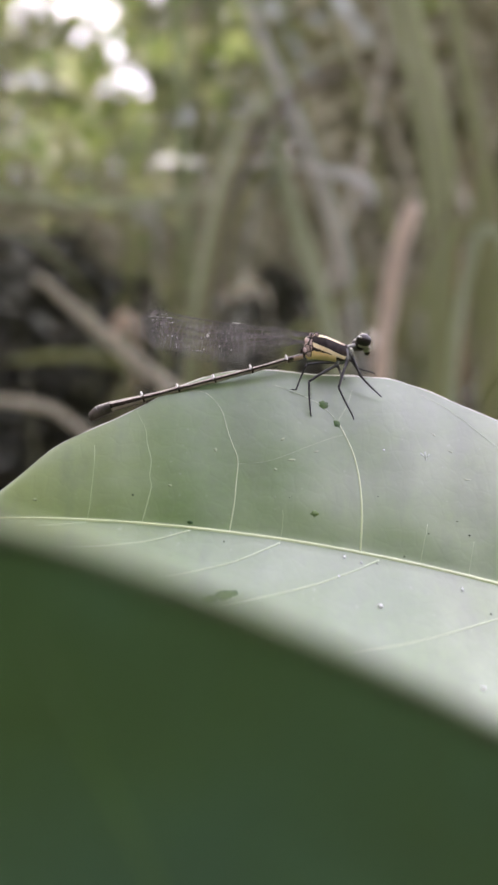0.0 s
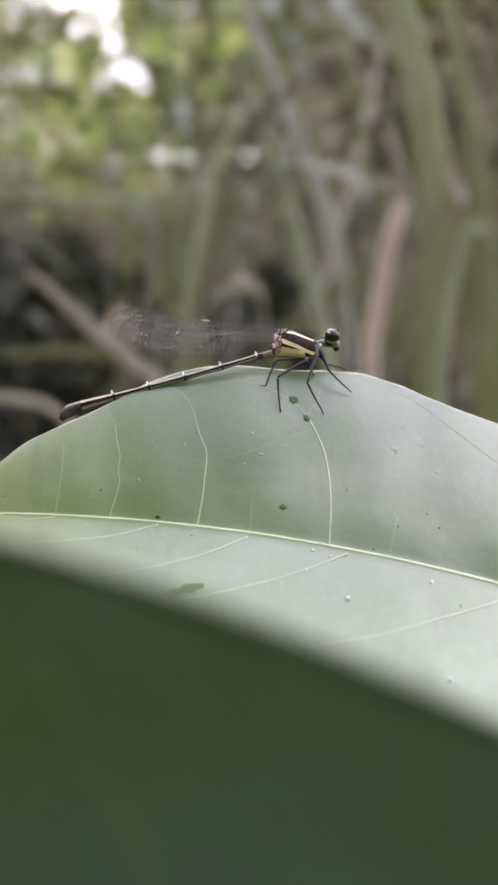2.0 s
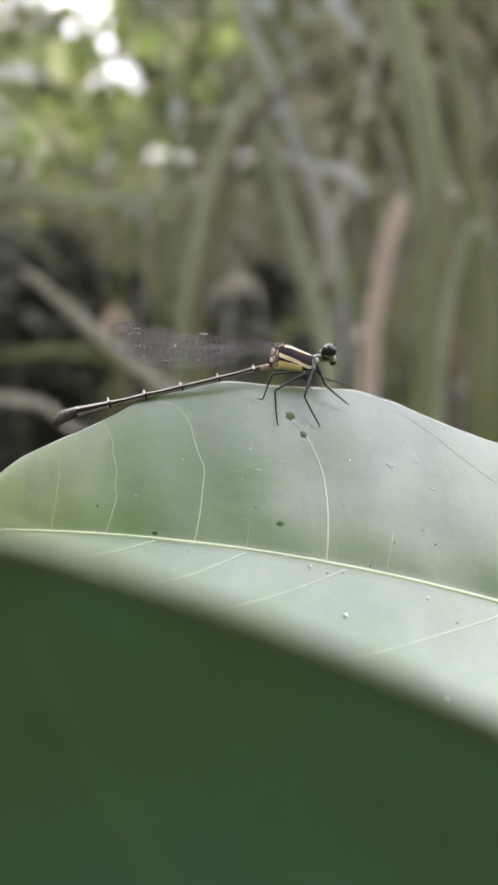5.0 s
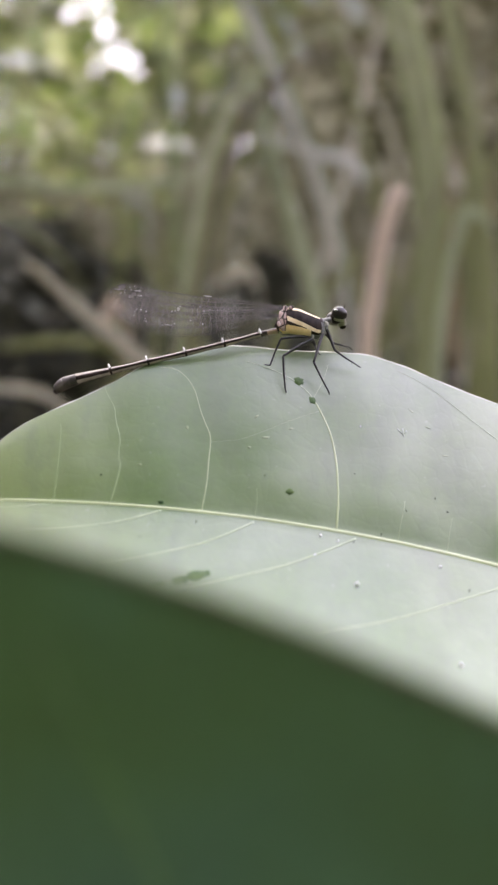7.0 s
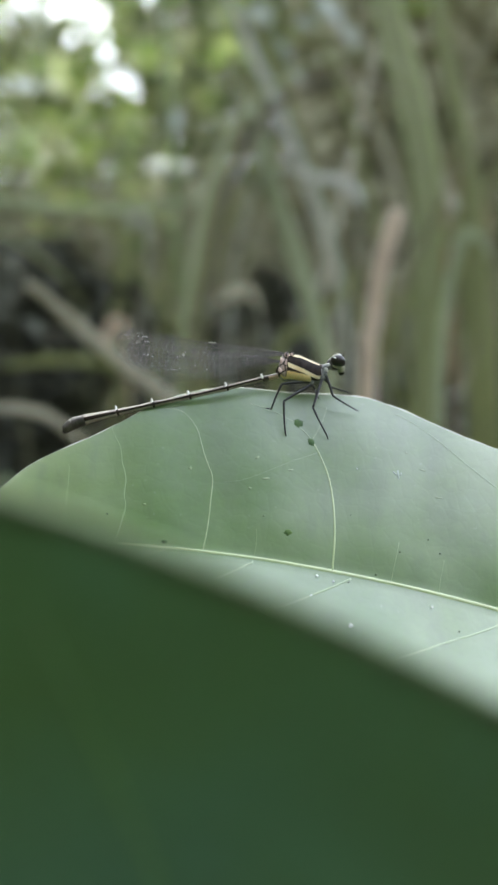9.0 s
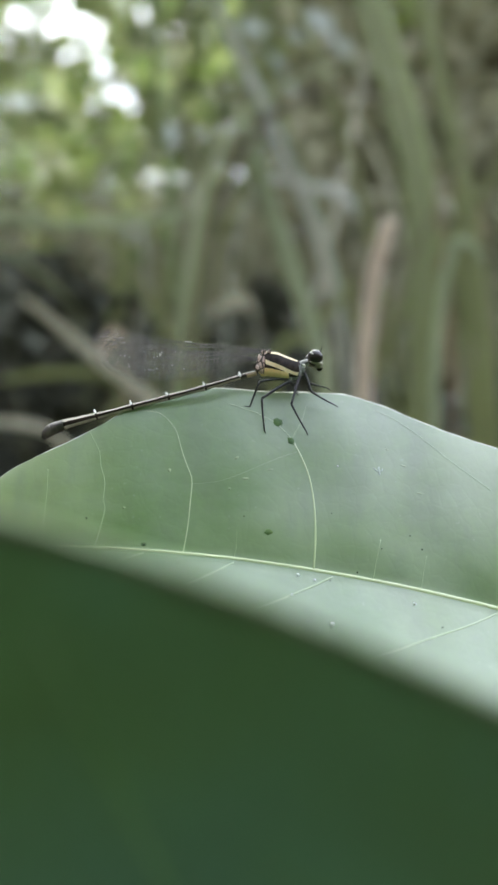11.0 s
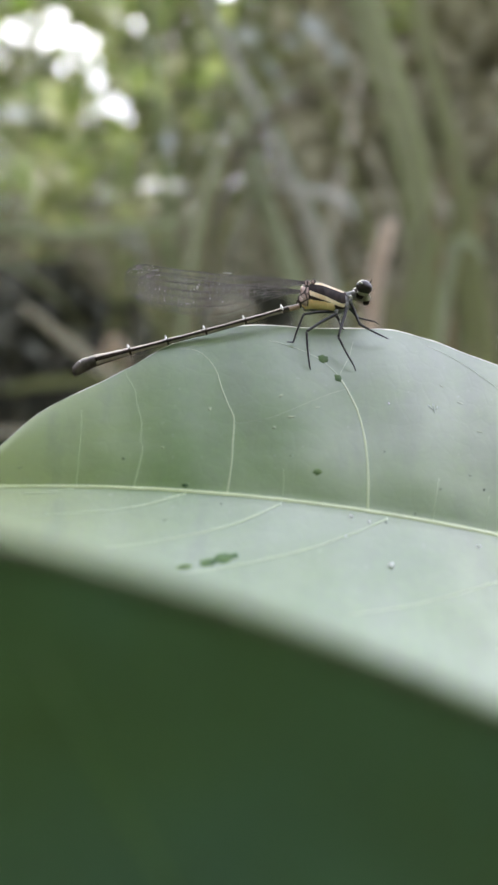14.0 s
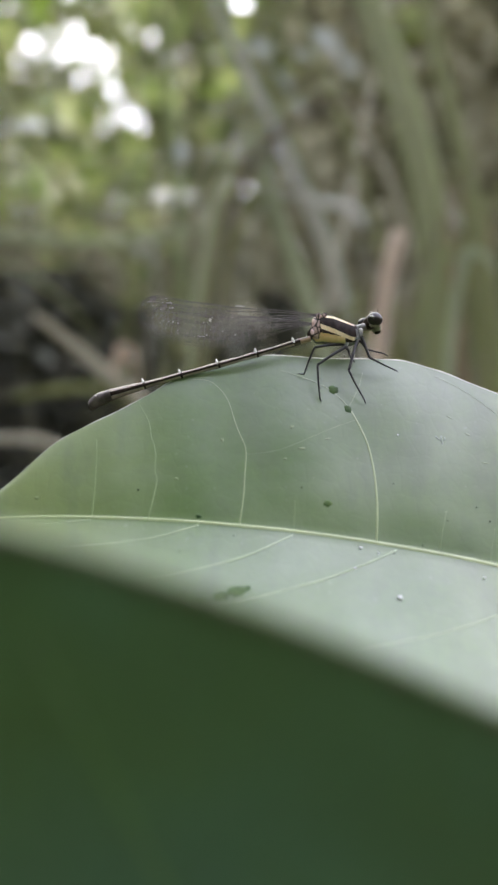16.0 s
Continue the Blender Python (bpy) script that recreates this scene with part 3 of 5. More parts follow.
blotch("scar", 22.45, 13.25, 0.32, 0.09, LEAF_SCRATCH, "whitish scratch", 50, 3.5)
blotch("scar", 5.17, 9.37, 0.459, 0.131, LEAF_SCAR, "pale scratch", 10, 40.9)
blotch("scar", 3.14, 7.92, 0.197, 0.131, LEAF_SCAR, "pale scratch", 0, 30.2)
blotch("scar", 4.12, 11.76, 0.328, 0.131, LEAF_SCAR, "pale scratch", 40, 35)
blotch("scar", -4.20, 9.33, 0.197, 0.197, LEAF_SCAR, "pale scratch", 0, 40.6)
blotch("scar", 8.28, 10.91, 0.328, 0.098, LEAF_SCAR, "pale scratch", 20, 7.2)
blotch("scar", 25.48, 14.48, 0.393, 0.079, LEAF_SCAR, "pale scratch", -10, 46)
blotch("scar", 27.13, 11.43, 0.393, 0.079, LEAF_SCAR, "pale scratch", 8, 7.1)
blotch("scar", 23.58, 16.16, 0.328, 0.079, LEAF_SCAR, "pale scratch", -25, 34.9)
blotch("scar", -9.45, 4.58, 0.197, 0.131, LEAF_SCAR, "pale scratch", 0, 11)
blotch("scar", -25.13, 2.02, 0.262, 0.131, LEAF_SCAR, "pale scratch", 0, 22.2)
for x, w, r in ((14.29, -4.79, 0.24), (24.32, -1.48, 0.16), (10.93, -0.71, 0.17), (12.84, -0.96, 0.12), (16.80, 12.72, 0.10), (23.59, -9.74, 0.20), (10.06, -2.72, 0.10)):
    bm = bmesh.new()
    ball(bm, leaf_at(x, w, r * 0.6), (r / 1000, r / 1000, r / 1000), (0, 0, 0), 12, 8)
    part("speck", bm, DROP, perched_leaf, "tiny white speck")
for x, w, r in ((-13.75, 3.13, 0.12), (-24.93, 2.02, 0.08), (4.83, 4.94, 0.08), (26.35, 4.71, 0.11), (21.27, 3.81, 0.09), (18.05, 0.63, 0.10), (15.55, 6.86, 0.07), (-2.97, -0.98, 0.08), (14.68, -0.76, 0.08), (27.10, -3.22, 0.11), (-8.89, -2.95, 0.08), (-6.93, 0.63, 0.11), (25.06, 5.99, 0.08)):
    bm = bmesh.new()
    ball(bm, leaf_at(x, w, 0.02), (r / 1000, 0.00006, r / 1000), (0, 0, 0), 8, 5)
    part("speck", bm, SOIL_SPECK, perched_leaf, "tiny dark speck")

bm = bmesh.new()
tube(bm, [leaf_at(84, 0), (mm(96, 56, -38) - PIVOT / 1000), (mm(106, 52, -46) - PIVOT / 1000), (mm(112, 50, -50) - PIVOT / 1000)], [0.0007, 0.0009, 0.001, 0.0013], sides=10)
part("petiole", bm, LEAF_RIB, perched_leaf, "pale green leaf stalk")

# ---- the leaf close to the lens, out of focus
NEAR_PIVOT = Vector((0, 30, -20))


def near_leaf_at(a, d, lift=0.0):
    """a along its upper edge, d down from that edge, in mm."""
    bow = 0.9 * (1 - (a / 16) ** 2) if abs(a) < 30 else 0.9 * (1 - (30 / 16) ** 2) - (abs(a) - 30) * 0.25
    ux, uz = 0.928, -0.373
    x, z = a * ux + d * uz * 0.35, -9.6 + a * uz + bow - d * 0.99
    y = 26.5 + 0.20 * d - 0.0010 * d * d + 0.25 * math.exp(-((d - 34) / 3) ** 2)
    return (Vector((x, y - lift, z)) - NEAR_PIVOT) / 1250


near_leaf = thing("leaf", "dark green leaf in shade with its upper edge towards the light", "leaf")
bm = bmesh.new()
nx, nd = 60, 40
top, low = {}, {}
for i in range(nx + 1):
    a = -62 + 124 * i / nx
    for j in range(nd + 1):
        d = (j / nd) * 66 if abs(a) <= 34 else 33 + (j / nd - 0.5) * 66 * math.sqrt(max(0.0, 1 - ((abs(a) - 34) / 28.5) ** 2))
        p = near_leaf_at(a, d) + Vector((0, 0.0003 * noise.noise(Vector((a * 0.12, d * 0.12, 1))), 0))
        top[i, j] = bm.verts.new(p)
        low[i, j] = bm.verts.new(p + Vector((0, 0.0003, 0.0001)))
for i in range(nx):
    for j in range(nd):
        bm.faces.new((top[i, j], top[i + 1, j], top[i + 1, j + 1], top[i, j + 1]))
        bm.faces.new((low[i, j], low[i, j + 1], low[i + 1, j + 1], low[i + 1, j]))
    for j in (0, nd):
        bm.faces.new((top[i, j], low[i, j], low[i + 1, j], top[i + 1, j]))
part("blade", bm, SHADE_LEAF, near_leaf)
# added rim; its dull olive mutes the green of the blurred edge
bm = bmesh.new()
tube(bm, [near_leaf_at(a, 0.3, 0.02) for a in range(-34, 35, 4)], [0.0001] + [0.0003] * 15 + [0.0001], n=68, sides=8)
part("rim", bm, SHADE_RIM, near_leaf, "added dull olive rim along the leaf's upper edge")
bm = bmesh.new()
tube(bm, [near_leaf_at(a, 48, 0.2) for a in (-50, -30, 0, 30, 50)], [0.0003, 0.0006, 0.0008, 0.001, 0.0012], n=40)
part("midrib", bm, SHADE_RIB, near_leaf, "pale green midrib")
for a in (-18.6, 15.6, 49.8):
    bm = bmesh.new()
    tube(bm, [near_leaf_at(a - k * 5.5, 48 - k * 8.4, 0.06) for k in range(6)], [0.00026, 0.00024, 0.0002, 0.00017, 0.00014, 0.0001], n=24)
    part("vein", bm, SHADE_RIB, near_leaf)
bm = bmesh.new()
tube(bm, [near_leaf_at(61, 34), mm(76, 46, -66) - NEAR_PIVOT / 1000, mm(96, 50, -70) - NEAR_PIVOT / 1000, mm(111, 56, -72) - NEAR_PIVOT / 1000], [0.0012] * 4, sides=10)
part("petiole", bm, SHADE_RIB, near_leaf)

bm = bmesh.new()
tube(bm, [(0.10, 0.06, -0.02), (0.108, 0.055, 0.3), (0.112, 0.05, 0.5), (0.113, 0.052, 0.62)], [0.006, 0.005, 0.0035, 0.0022], n=30, sides=12)
shrub = tagged(new("sapling", mesh_of(bm, "sapling", BARK)), "thin brown upright sapling that bears the leaves", "sapling")

# ---- the damselfly; lengths in mm from the same pivot
damselfly = thing("damselfly", "slender brown damselfly with yellow-striped thorax perched on the leaf edge", "insect")


def limb(name, points, radii, material, parent, label="", sides=8, n=None):
    bm = bmesh.new()
    tube(bm, [mm(*p) for p in points], [r / 1000 for r in radii], n=n, sides=sides)
    return part(name, bm, material, parent, label)


# thorax: a slanted, flat-sided body; stripes run along it
bm = bmesh.new()
rows, ns, na = [], 120, 160
for i in range(ns + 1):
    s = i / ns
    cx = np.interp(s, (0, 0.2, 0.5, 0.8, 1), (-4.93, -3.92, -2.12, -0.25, 0.98))
    cz = np.interp(s, (0, 0.2, 0.5, 0.8, 1), (17.83, 18.33, 18.04, 17.54, 17.54))
    hz = np.interp(s, (0, 0.06, 0.2, 0.5, 0.8, 0.94, 1), (0.75, 1.45, 1.80, 1.80, 1.46, 1.10, 0.45))
    hy = np.interp(s, (0, 0.06, 0.2, 0.5, 0.8, 0.94, 1), (0.45, 0.85, 1.15, 1.25, 1.05, 0.75, 0.3))
    ring = []
    for k in range(na):
        p = 2 * math.pi * k / na
        c, q = math.cos(p), math.sin(p)
        c = math.copysign(abs(c) ** 0.75, c)
        ring.append(bm.verts.new(mm(cx - 0.45 * q * hz * 0.3, 0.4 + c * hy * (1 - 0.18 * q), cz + q * hz)))
    rows.append(ring)
for i in range(ns):
    s = (i + 0.5) / ns
    for k in range(na):
        f = bm.faces.new((rows[i][k], rows[i][(k + 1) % na], rows[i + 1][(k + 1) % na], rows[i + 1][k]))
        eta = math.sin(2 * math.pi * (k + 0.5) / na)
        mid = 0.22 - 0.92 * s
        if s < 0.17 + 0.06 * eta and eta > -0.75:
            f.material_index = 2
        elif 0.72 < eta < 0.88 - 0.02 * s and 0.24 < s < 0.90:
            f.material_index = 1
        elif abs(eta - mid) < 0.18 - 0.04 * s and 0.19 < s < 0.93:
            f.material_index = 1
        elif eta < mid - 0.15 - 0.42 * max(0, 1 - s / 0.62) and s < 0.66 and eta > -0.95:
            f.material_index = 3
        elif eta < -0.8 or (s > 0.9 and eta < 0.4):
            f.material_index = 4
bm.faces.new(rows[0][::-1])
bm.faces.new(rows[-1])
thorax = part("thorax", bm, [BLACK, CREAM, PINK, YELLOW, BLOOM], damselfly, "black thorax with cream and yellow stripes")
for side in (-1, 1):
    for at, wide, tall, lean in (((-4.14, 0.20, 19.63), 0.30, 0.36, -14), ((-5.01, 0.20, 17.68), 0.30, 0.46, -10), ((-3.42, 0.20, 19.77), 0.24, 0.28, 30)):
        for name, material, grow, out in (("root_rim", BLACK, 1.22, 0.0), ("wing_root", PINK, 1.0, 0.03)):
            bm = bmesh.new()
            ball(bm, mm(at[0], 0.4 + side * (0.88 + out), at[2]), (wide * grow / 1000, 0.00008, tall * grow / 1000), (0, lean, 0), 12, 8)
            part(name, bm, material, thorax, "pinkish brown plate" if out else "black rim round a plate")

# neck and head
limb("neck", [(0.51, 0.40, 18.01), (1.09, 0.40, 18.22), (1.67, 0.40, 18.44)], (0.55, 0.5, 0.42), BLOOM, damselfly, "short grey neck", 12)
for side in (-1, 1):
    bm = bmesh.new()
    ball(bm, mm(1.05, 0.4 + side * 0.42, 17.83), (0.00026, 0.0003, 0.00036), (0, -20, 0), 12, 8)
    part("neck_plate", bm, RING, damselfly, "whitish plate beside the neck")
HEAD = Vector((1.53, 0.40, 18.44)) / 1000
head_bm = bmesh.new()


def hd(x, z, y):
    return Vector((x, y, z)) / 1000 - HEAD


ball(head_bm, hd(2.49, 18.84, 0.4), (0.00085, 0.0015, 0.00085), (0, 20, 0), 20, 12)
head = part("head", head_bm, BLACK, damselfly, "black head with pale face")
head.location = HEAD
for side in (-1, 1):
    bm = bmesh.new()
    ball(bm, hd(2.40, 18.95, 0.4 + side * 1.35), (0.00100, 0.00062, 0.00080), (0, 16, 0), 20, 14)
    part("eye", bm, EYE_SHELL, head, "dark glossy eye")
    bm = bmesh.new()
    tube(bm, [hd(2.93, 19.41, 0.4 + side * 0.5), hd(3.14, 19.84, 0.4 + side * 0.7), hd(3.21, 20.28, 0.4 + side * 0.9)], [0.00012, 0.00007, 0.00003], sides=6)
    part("antenna", bm, BLACK, head)
    bm = bmesh.new()
    ball(bm, hd(2.45, 18.26, 0.4 + side * 1.15), (0.00074, 0.00044, 0.00026), (0, 4, 0), 14, 9)
    part("cheek", bm, FACE, head, "pale greenish cheek")
bm = bmesh.new()
ball(bm, hd(3.14, 18.11, 0.4), (0.0005, 0.00095, 0.0006), (0, 0, 0), 14, 9)
part("face", bm, FACE, head, "pale face")
bm = bmesh.new()
ball(bm, hd(3.22, 17.68, 0.4), (0.00040, 0.0006, 0.00036), (0, 0, 0), 12, 8)
part("mouth", bm, BLACK, head, "dark mouthparts")
for px, pz, y in ((2.71, 19.84, -0.2), (2.93, 19.56, 0.1), (2.28, 19.84, -0.9), (2.64, 19.70, -1.35), (1.92, 19.20, -1.75)):
    bm = bmesh.new()
    ball(bm, hd(px, pz, 0.4 + y), (0.00032, 0.0002, 0.00012), (0, 20, 0), 10, 6)
    part("crown_spot", bm, RING, head, "whitish crown spot")

# abdomen: ten slim segments, most with a pale joint
NODES = [(-5.14, 0.30, 17.12), (-7.17, 0.20, 16.60), (-11.78, 0.00, 15.27), (-16.52, -0.10, 14.04), (-21.10, -0.20, 12.88), (-25.59, -0.30, 11.72), (-29.53, -0.30, 10.72), (-31.10, -0.30, 10.15), (-32.25, -0.30, 9.29)]
THICK = (0.32, 0.33, 0.36, 0.36, 0.37, 0.42, 0.62, 0.74, 0.52)
TAIL_ROOT = Vector(NODES[0]) / 1000
tail_parts = []
for i in range(8):
    a, b = Vector(NODES[i]), Vector(NODES[i + 1])
    bm = bmesh.new()
    nseg, sides = 18, 16
    rings = []
    side = (b - a).normalized().cross(Vector((0, 1, 0)))
    for k in range(nseg + 1):
        f = k / nseg
        c = a.lerp(b, f)
        r = THICK[i] * (1 - f) + THICK[i + 1] * f
        r *= 1 - 0.16 * math.sin(math.pi * f) if i in (1, 2, 3, 4) else 1
        r *= 1.12 if k in (0, nseg) and i < 6 else 1
        if i == 7 and k > nseg - 3:
            r *= (0.9, 0.7, 0.4)[k - nseg + 2]
        rings.append([bm.verts.new((c + side * math.cos(w) * r * 1.08 + Vector((0, 1, 0)) * math.sin(w) * r) / 1000) for w in (2 * math.pi * q / sides for q in range(sides))])
    for k in range(nseg):
        for q in range(sides):
            f = bm.faces.new((rings[k][q], rings[k][(q + 1) % sides], rings[k + 1][(q + 1) % sides], rings[k + 1][q]))
            up = -math.cos(2 * math.pi * (q + 0.5) / sides)
            if k == nseg - 1 and i < 5:
                f.material_index = 2
                continue
            if i == 0:
                f.material_index = 1 if up < 0.4 and k < 11 else 2 if -0.3 < up < 0.2 else 0
            elif i <= 5:
                f.material_index = 1 if 0.2 < up < 0.62 or -0.85 < up < -0.4 else 2 if -0.4 < up < 0.2 else 0
    bm.faces.new(rings[0][::-1])
    bm.faces.new(rings[-1])
    seg = part("tail_segment", bm, [TAIL_END if i > 5 else TAIL, TAIL_PALE if i else TAIL_BASE, BLACK], damselfly, "slim brown tail segment with a pale side streak")
    tail_parts.append(seg)
    if 1 <= i <= 5:
        bm = bmesh.new()
        tube(bm, [(a + side * q * THICK[i]) / 1000 for q in (0.7, 0.0, -1.0, -2.2)], [0.00012, 0.00024, 0.00020, 0.00006], n=9, sides=12, flat=1.7)
        tail_parts.append(part("joint_ring", bm, RING, damselfly, "whitish raised joint"))
tail_parts.append(limb("tail_tip", [(-31.90, -0.50, 9.64), (-32.22, -0.60, 9.20), (-32.15, -0.60, 8.92)], (0.22, 0.18, 0.06), BROWN, damselfly, "small claspers at the tail end"))
tail_parts.append(limb("tail_tip", [(-31.88, -0.10, 9.44), (-32.17, -0.10, 9.01), (-31.95, -0.10, 8.80)], (0.2, 0.16, 0.05), BROWN, damselfly))
# the first segment carries the others
tail = tail_parts[0]
for ob in tail_parts:
    ob.data.transform(Matrix.Translation(-TAIL_ROOT))
    if ob is not tail:
        ob.parent = tail
tail.location = TAIL_ROOT


def leg(hip, knee, foot, toe, thick=0.18):
    f = limb("leg", [hip, Vector(hip).lerp(Vector(knee), 0.5) + Vector((0, 0, 0.1)), knee], (thick * 1.15, thick, thick * 0.8), LEG, damselfly, "thin black leg", 10)
    shin = limb("shin", [knee, Vector(knee).lerp(Vector(foot), 0.5) + Vector((-0.06, 0, 0.0)), foot], (thick * 0.85, thick * 0.62, thick * 0.5), LEG, f, "", 8)
    toes = limb("foot", [foot, toe], (thick * 0.55, thick * 0.3), LEG, f, "", 6)
    bm = bmesh.new()
    ball(bm, mm(*hip) + mm(-0.1, 0, 0.25), (0.00027, 0.0003, 0.00036), (0, 20, 0), 10, 8)
    coxa = part("coxa", bm, BLOOM, f, "grey hip joint")
    k, e = Vector(knee), Vector(foot)
    bm = bmesh.new()
    for i in range(5):
        c = k.lerp(e, 0.2 + 0.15 * i)
        for s in (-1, 1):
            tube(bm, [c / 1000, (c + Vector((0.25 * s, 0.1 * s, -0.24))) / 1000], [0.00003, 0.000008], n=2, sides=4)
    hairs = part("bristle_row", bm, LEG, f)
    # the leg turns at the hip, what is below the knee at the knee
    h, k = mm(*hip), mm(*knee)
    for ob, at in ((f, h), (coxa, h), (shin, k), (toes, k), (hairs, k)):
        ob.data.transform(Matrix.Translation(-at))
        ob.location = at - h if ob is not f else h
    return f, (shin, toes, hairs), k - h


leg((-0.93, 0.00, 16.28), (-4.75, -0.70, 15.88), (-6.02, 0.10, 12.77), (-6.74, 0.20, 12.85))
leg((-0.68, -0.20, 15.96), (-4.55, -1.40, 13.66), (-4.26, -0.80, 9.62), (-4.11, -0.70, 9.27))
leg((0.52, -0.30, 16.59), (-0.84, -1.50, 12.88), (1.06, -0.80, 9.41), (1.22, -0.70, 8.91))
front_leg = leg((1.06, -0.10, 17.12), (2.01, -0.70, 14.53), (4.63, 0.10, 12.19), (5.02, 0.20, 11.84))
leg((1.05, 0.90, 16.79), (2.01, 1.30, 15.75), (4.14, 1.30, 15.17), (4.65, 1.30, 14.80), 0.15)
leg((-0.54, 1.00, 15.93), (-0.10, 1.80, 15.53), (0.14, 1.10, 14.48), (0.41, 1.00, 14.18), 0.17)


# wings, folded together over the tail
def wing_outline(f):
    """Upper and lower edge of a wing at f from its root to its tip: height over its axis, mm."""
    up = float(np.interp(f, (0, 0.1, 0.25, 0.5, 0.75, 0.9, 0.97, 1), (0.10, 0.35, 0.62, 0.95, 1.65, 2.15, 1.95, 0.5)))
    lo = float(np.interp(f, (0, 0.1, 0.25, 0.45, 0.65, 0.85, 0.95, 1), (-0.10, -0.35, -1.3, -2.75, -3.05, -2.4, -1.75, -0.6)))
    return up, lo


def wing(root, tip, scale, y_bend, label):
    root, tip = Vector(root), Vector(tip)
    along = tip - root
    up = Vector((0, 1, 0)).cross(along).normalized()
    up = up if up.z > 0 else -up

    def on(f, h, lift=0.0):
        return (root + along * f + up * h * scale + Vector((0, y_bend * math.sin(f * 2.6) + 0.10 * math.sin(h * 5 + f * 9) + lift, 0))) / 1000

    bm = bmesh.new()
    n, m = 44, 10
    grid = [[bm.verts.new(on(f, lo + (hi - lo) * j / m)) for j in range(m + 1)] for f in (i / n for i in range(n + 1)) for hi, lo in (wing_outline(min(f, 0.999)),)]
    for i in range(n):
        for j in range(m):
            bm.faces.new((grid[i][j], grid[i + 1][j], grid[i + 1][j + 1], grid[i][j + 1]))
    w = part("wing", bm, WING, damselfly, label)
    # long veins
    for h0, f1, r in ((1.0, 0.985, 0.045), (0.84, 0.97, 0.036), (0.62, 0.95, 0.036), (0.42, 0.93, 0.028), (0.24, 0.85, 0.022), (0.0, 0.985, 0.022)):
        pts = []
        for k in range(19):
            f = f1 * k / 18
            hi, lo = wing_outline(f)
            pts.append(on(f, lo + (hi - lo) * (h0 + (0.15 * (1 - h0) * h0 * math.sin(f * 3)))))
        bm = bmesh.new()
        tube(bm, pts, [r / 1000, r / 1000 * 0.6], n=37, sides=5)
        part("long_vein", bm, WING_VEIN, w, "fine dark long vein")
    bm = bmesh.new()
    # cross veins, closer towards the tip
    rnd = random.Random(5)
    levels = (1.0, 0.84, 0.62, 0.42, 0.24, 0.0)
    for a, b, count in zip(levels, levels[1:], (18, 20, 22, 22, 18)):
        for k in range(count):
            f = 0.22 + 0.72 * ((k + rnd.random() * 0.5) / count) ** 0.85
            hi, lo = wing_outline(f)
            s = 0.008 * rnd.uniform(-1, 1)
            tube(bm, [on(f, lo + (hi - lo) * a), on(f + s, lo + (hi - lo) * b)], [0.000012, 0.000012], n=2, sides=4)
    part("vein_net", bm, MARK, w, "fine pale net of cross veins")
    bm = bmesh.new()
    q = [on(f, lo2 + (hi2 - lo2) * h, dy) for dy in (-0.03, 0.03) for f, h in ((0.905, 0.98), (0.93, 0.98), (0.926, 0.88), (0.90, 0.88)) for hi2, lo2 in (wing_outline(f),)]
    vs = [bm.verts.new(p) for p in q]
    for idx in ((0, 1, 2, 3), (7, 6, 5, 4), (0, 4, 5, 1), (1, 5, 6, 2), (2, 6, 7, 3), (3, 7, 4, 0)):
        bm.faces.new([vs[k] for k in idx])
    part("wing_mark", bm, MARK, w, "small brown wing mark", False)
    return w, on


front, front_on = wing((-3.73, 0.00, 19.80), (-26.10, -0.60, 20.38), 1.0, -0.35, "clear folded forewing")
hind, hind_on = wing((-4.51, 0.10, 18.82), (-24.83, -0.20, 19.47), 0.98, -0.15, "clear folded hindwing")
wing((-3.60, 1.00, 20.02), (-26.38, 1.30, 21.26), 1.0, 0.35, "clear folded forewing")
wing((-4.42, 0.90, 18.98), (-24.82, 1.20, 20.21), 0.98, 0.15, "clear folded hindwing")
# glints of sky on the wing skin, put in as small pale patches
rnd = random.Random(8)
flecks = [(0.445, 1.05, 0.55, 0.09), (0.605, -0.62, 0.17, 0.24), (0.64, -0.95, 0.10, 0.10), (0.655, -2.6, 0.50, 0.05), (0.47, -2.4, 0.10, 0.12), (0.83, 1.45, 0.30, 0.07), (0.93, 1.55, 0.35, 0.05)]
flecks += [(rnd.uniform(0.80, 0.98), rnd.uniform(0.4, 2.0), rnd.uniform(0.06, 0.22), rnd.uniform(0.03, 0.07)) for _ in range(16)]
flecks += [(rnd.uniform(0.84, 0.99), rnd.uniform(-1.9, 0.4), rnd.uniform(0.03, 0.12), rnd.uniform(0.03, 0.06)) for _ in range(10)]
flecks += [(rnd.uniform(0.45, 0.84), rnd.uniform(-2.7, -0.2), rnd.uniform(0.03, 0.12), rnd.uniform(0.03, 0.09)) for _ in range(20)]
for k, (f, h, a, b) in enumerate(flecks):
    bm = bmesh.new()
    ball(bm, front_on(f, h, -0.05), (a / 1000, 0.00002, b / 1000), (0, rnd.uniform(-40, 40) if a < 0.15 else 6, 0), 8, 5)
    part("wing_glint", bm, RING if k < 2 else WING_GLINT, front, "sky glint put in as a pale fleck")

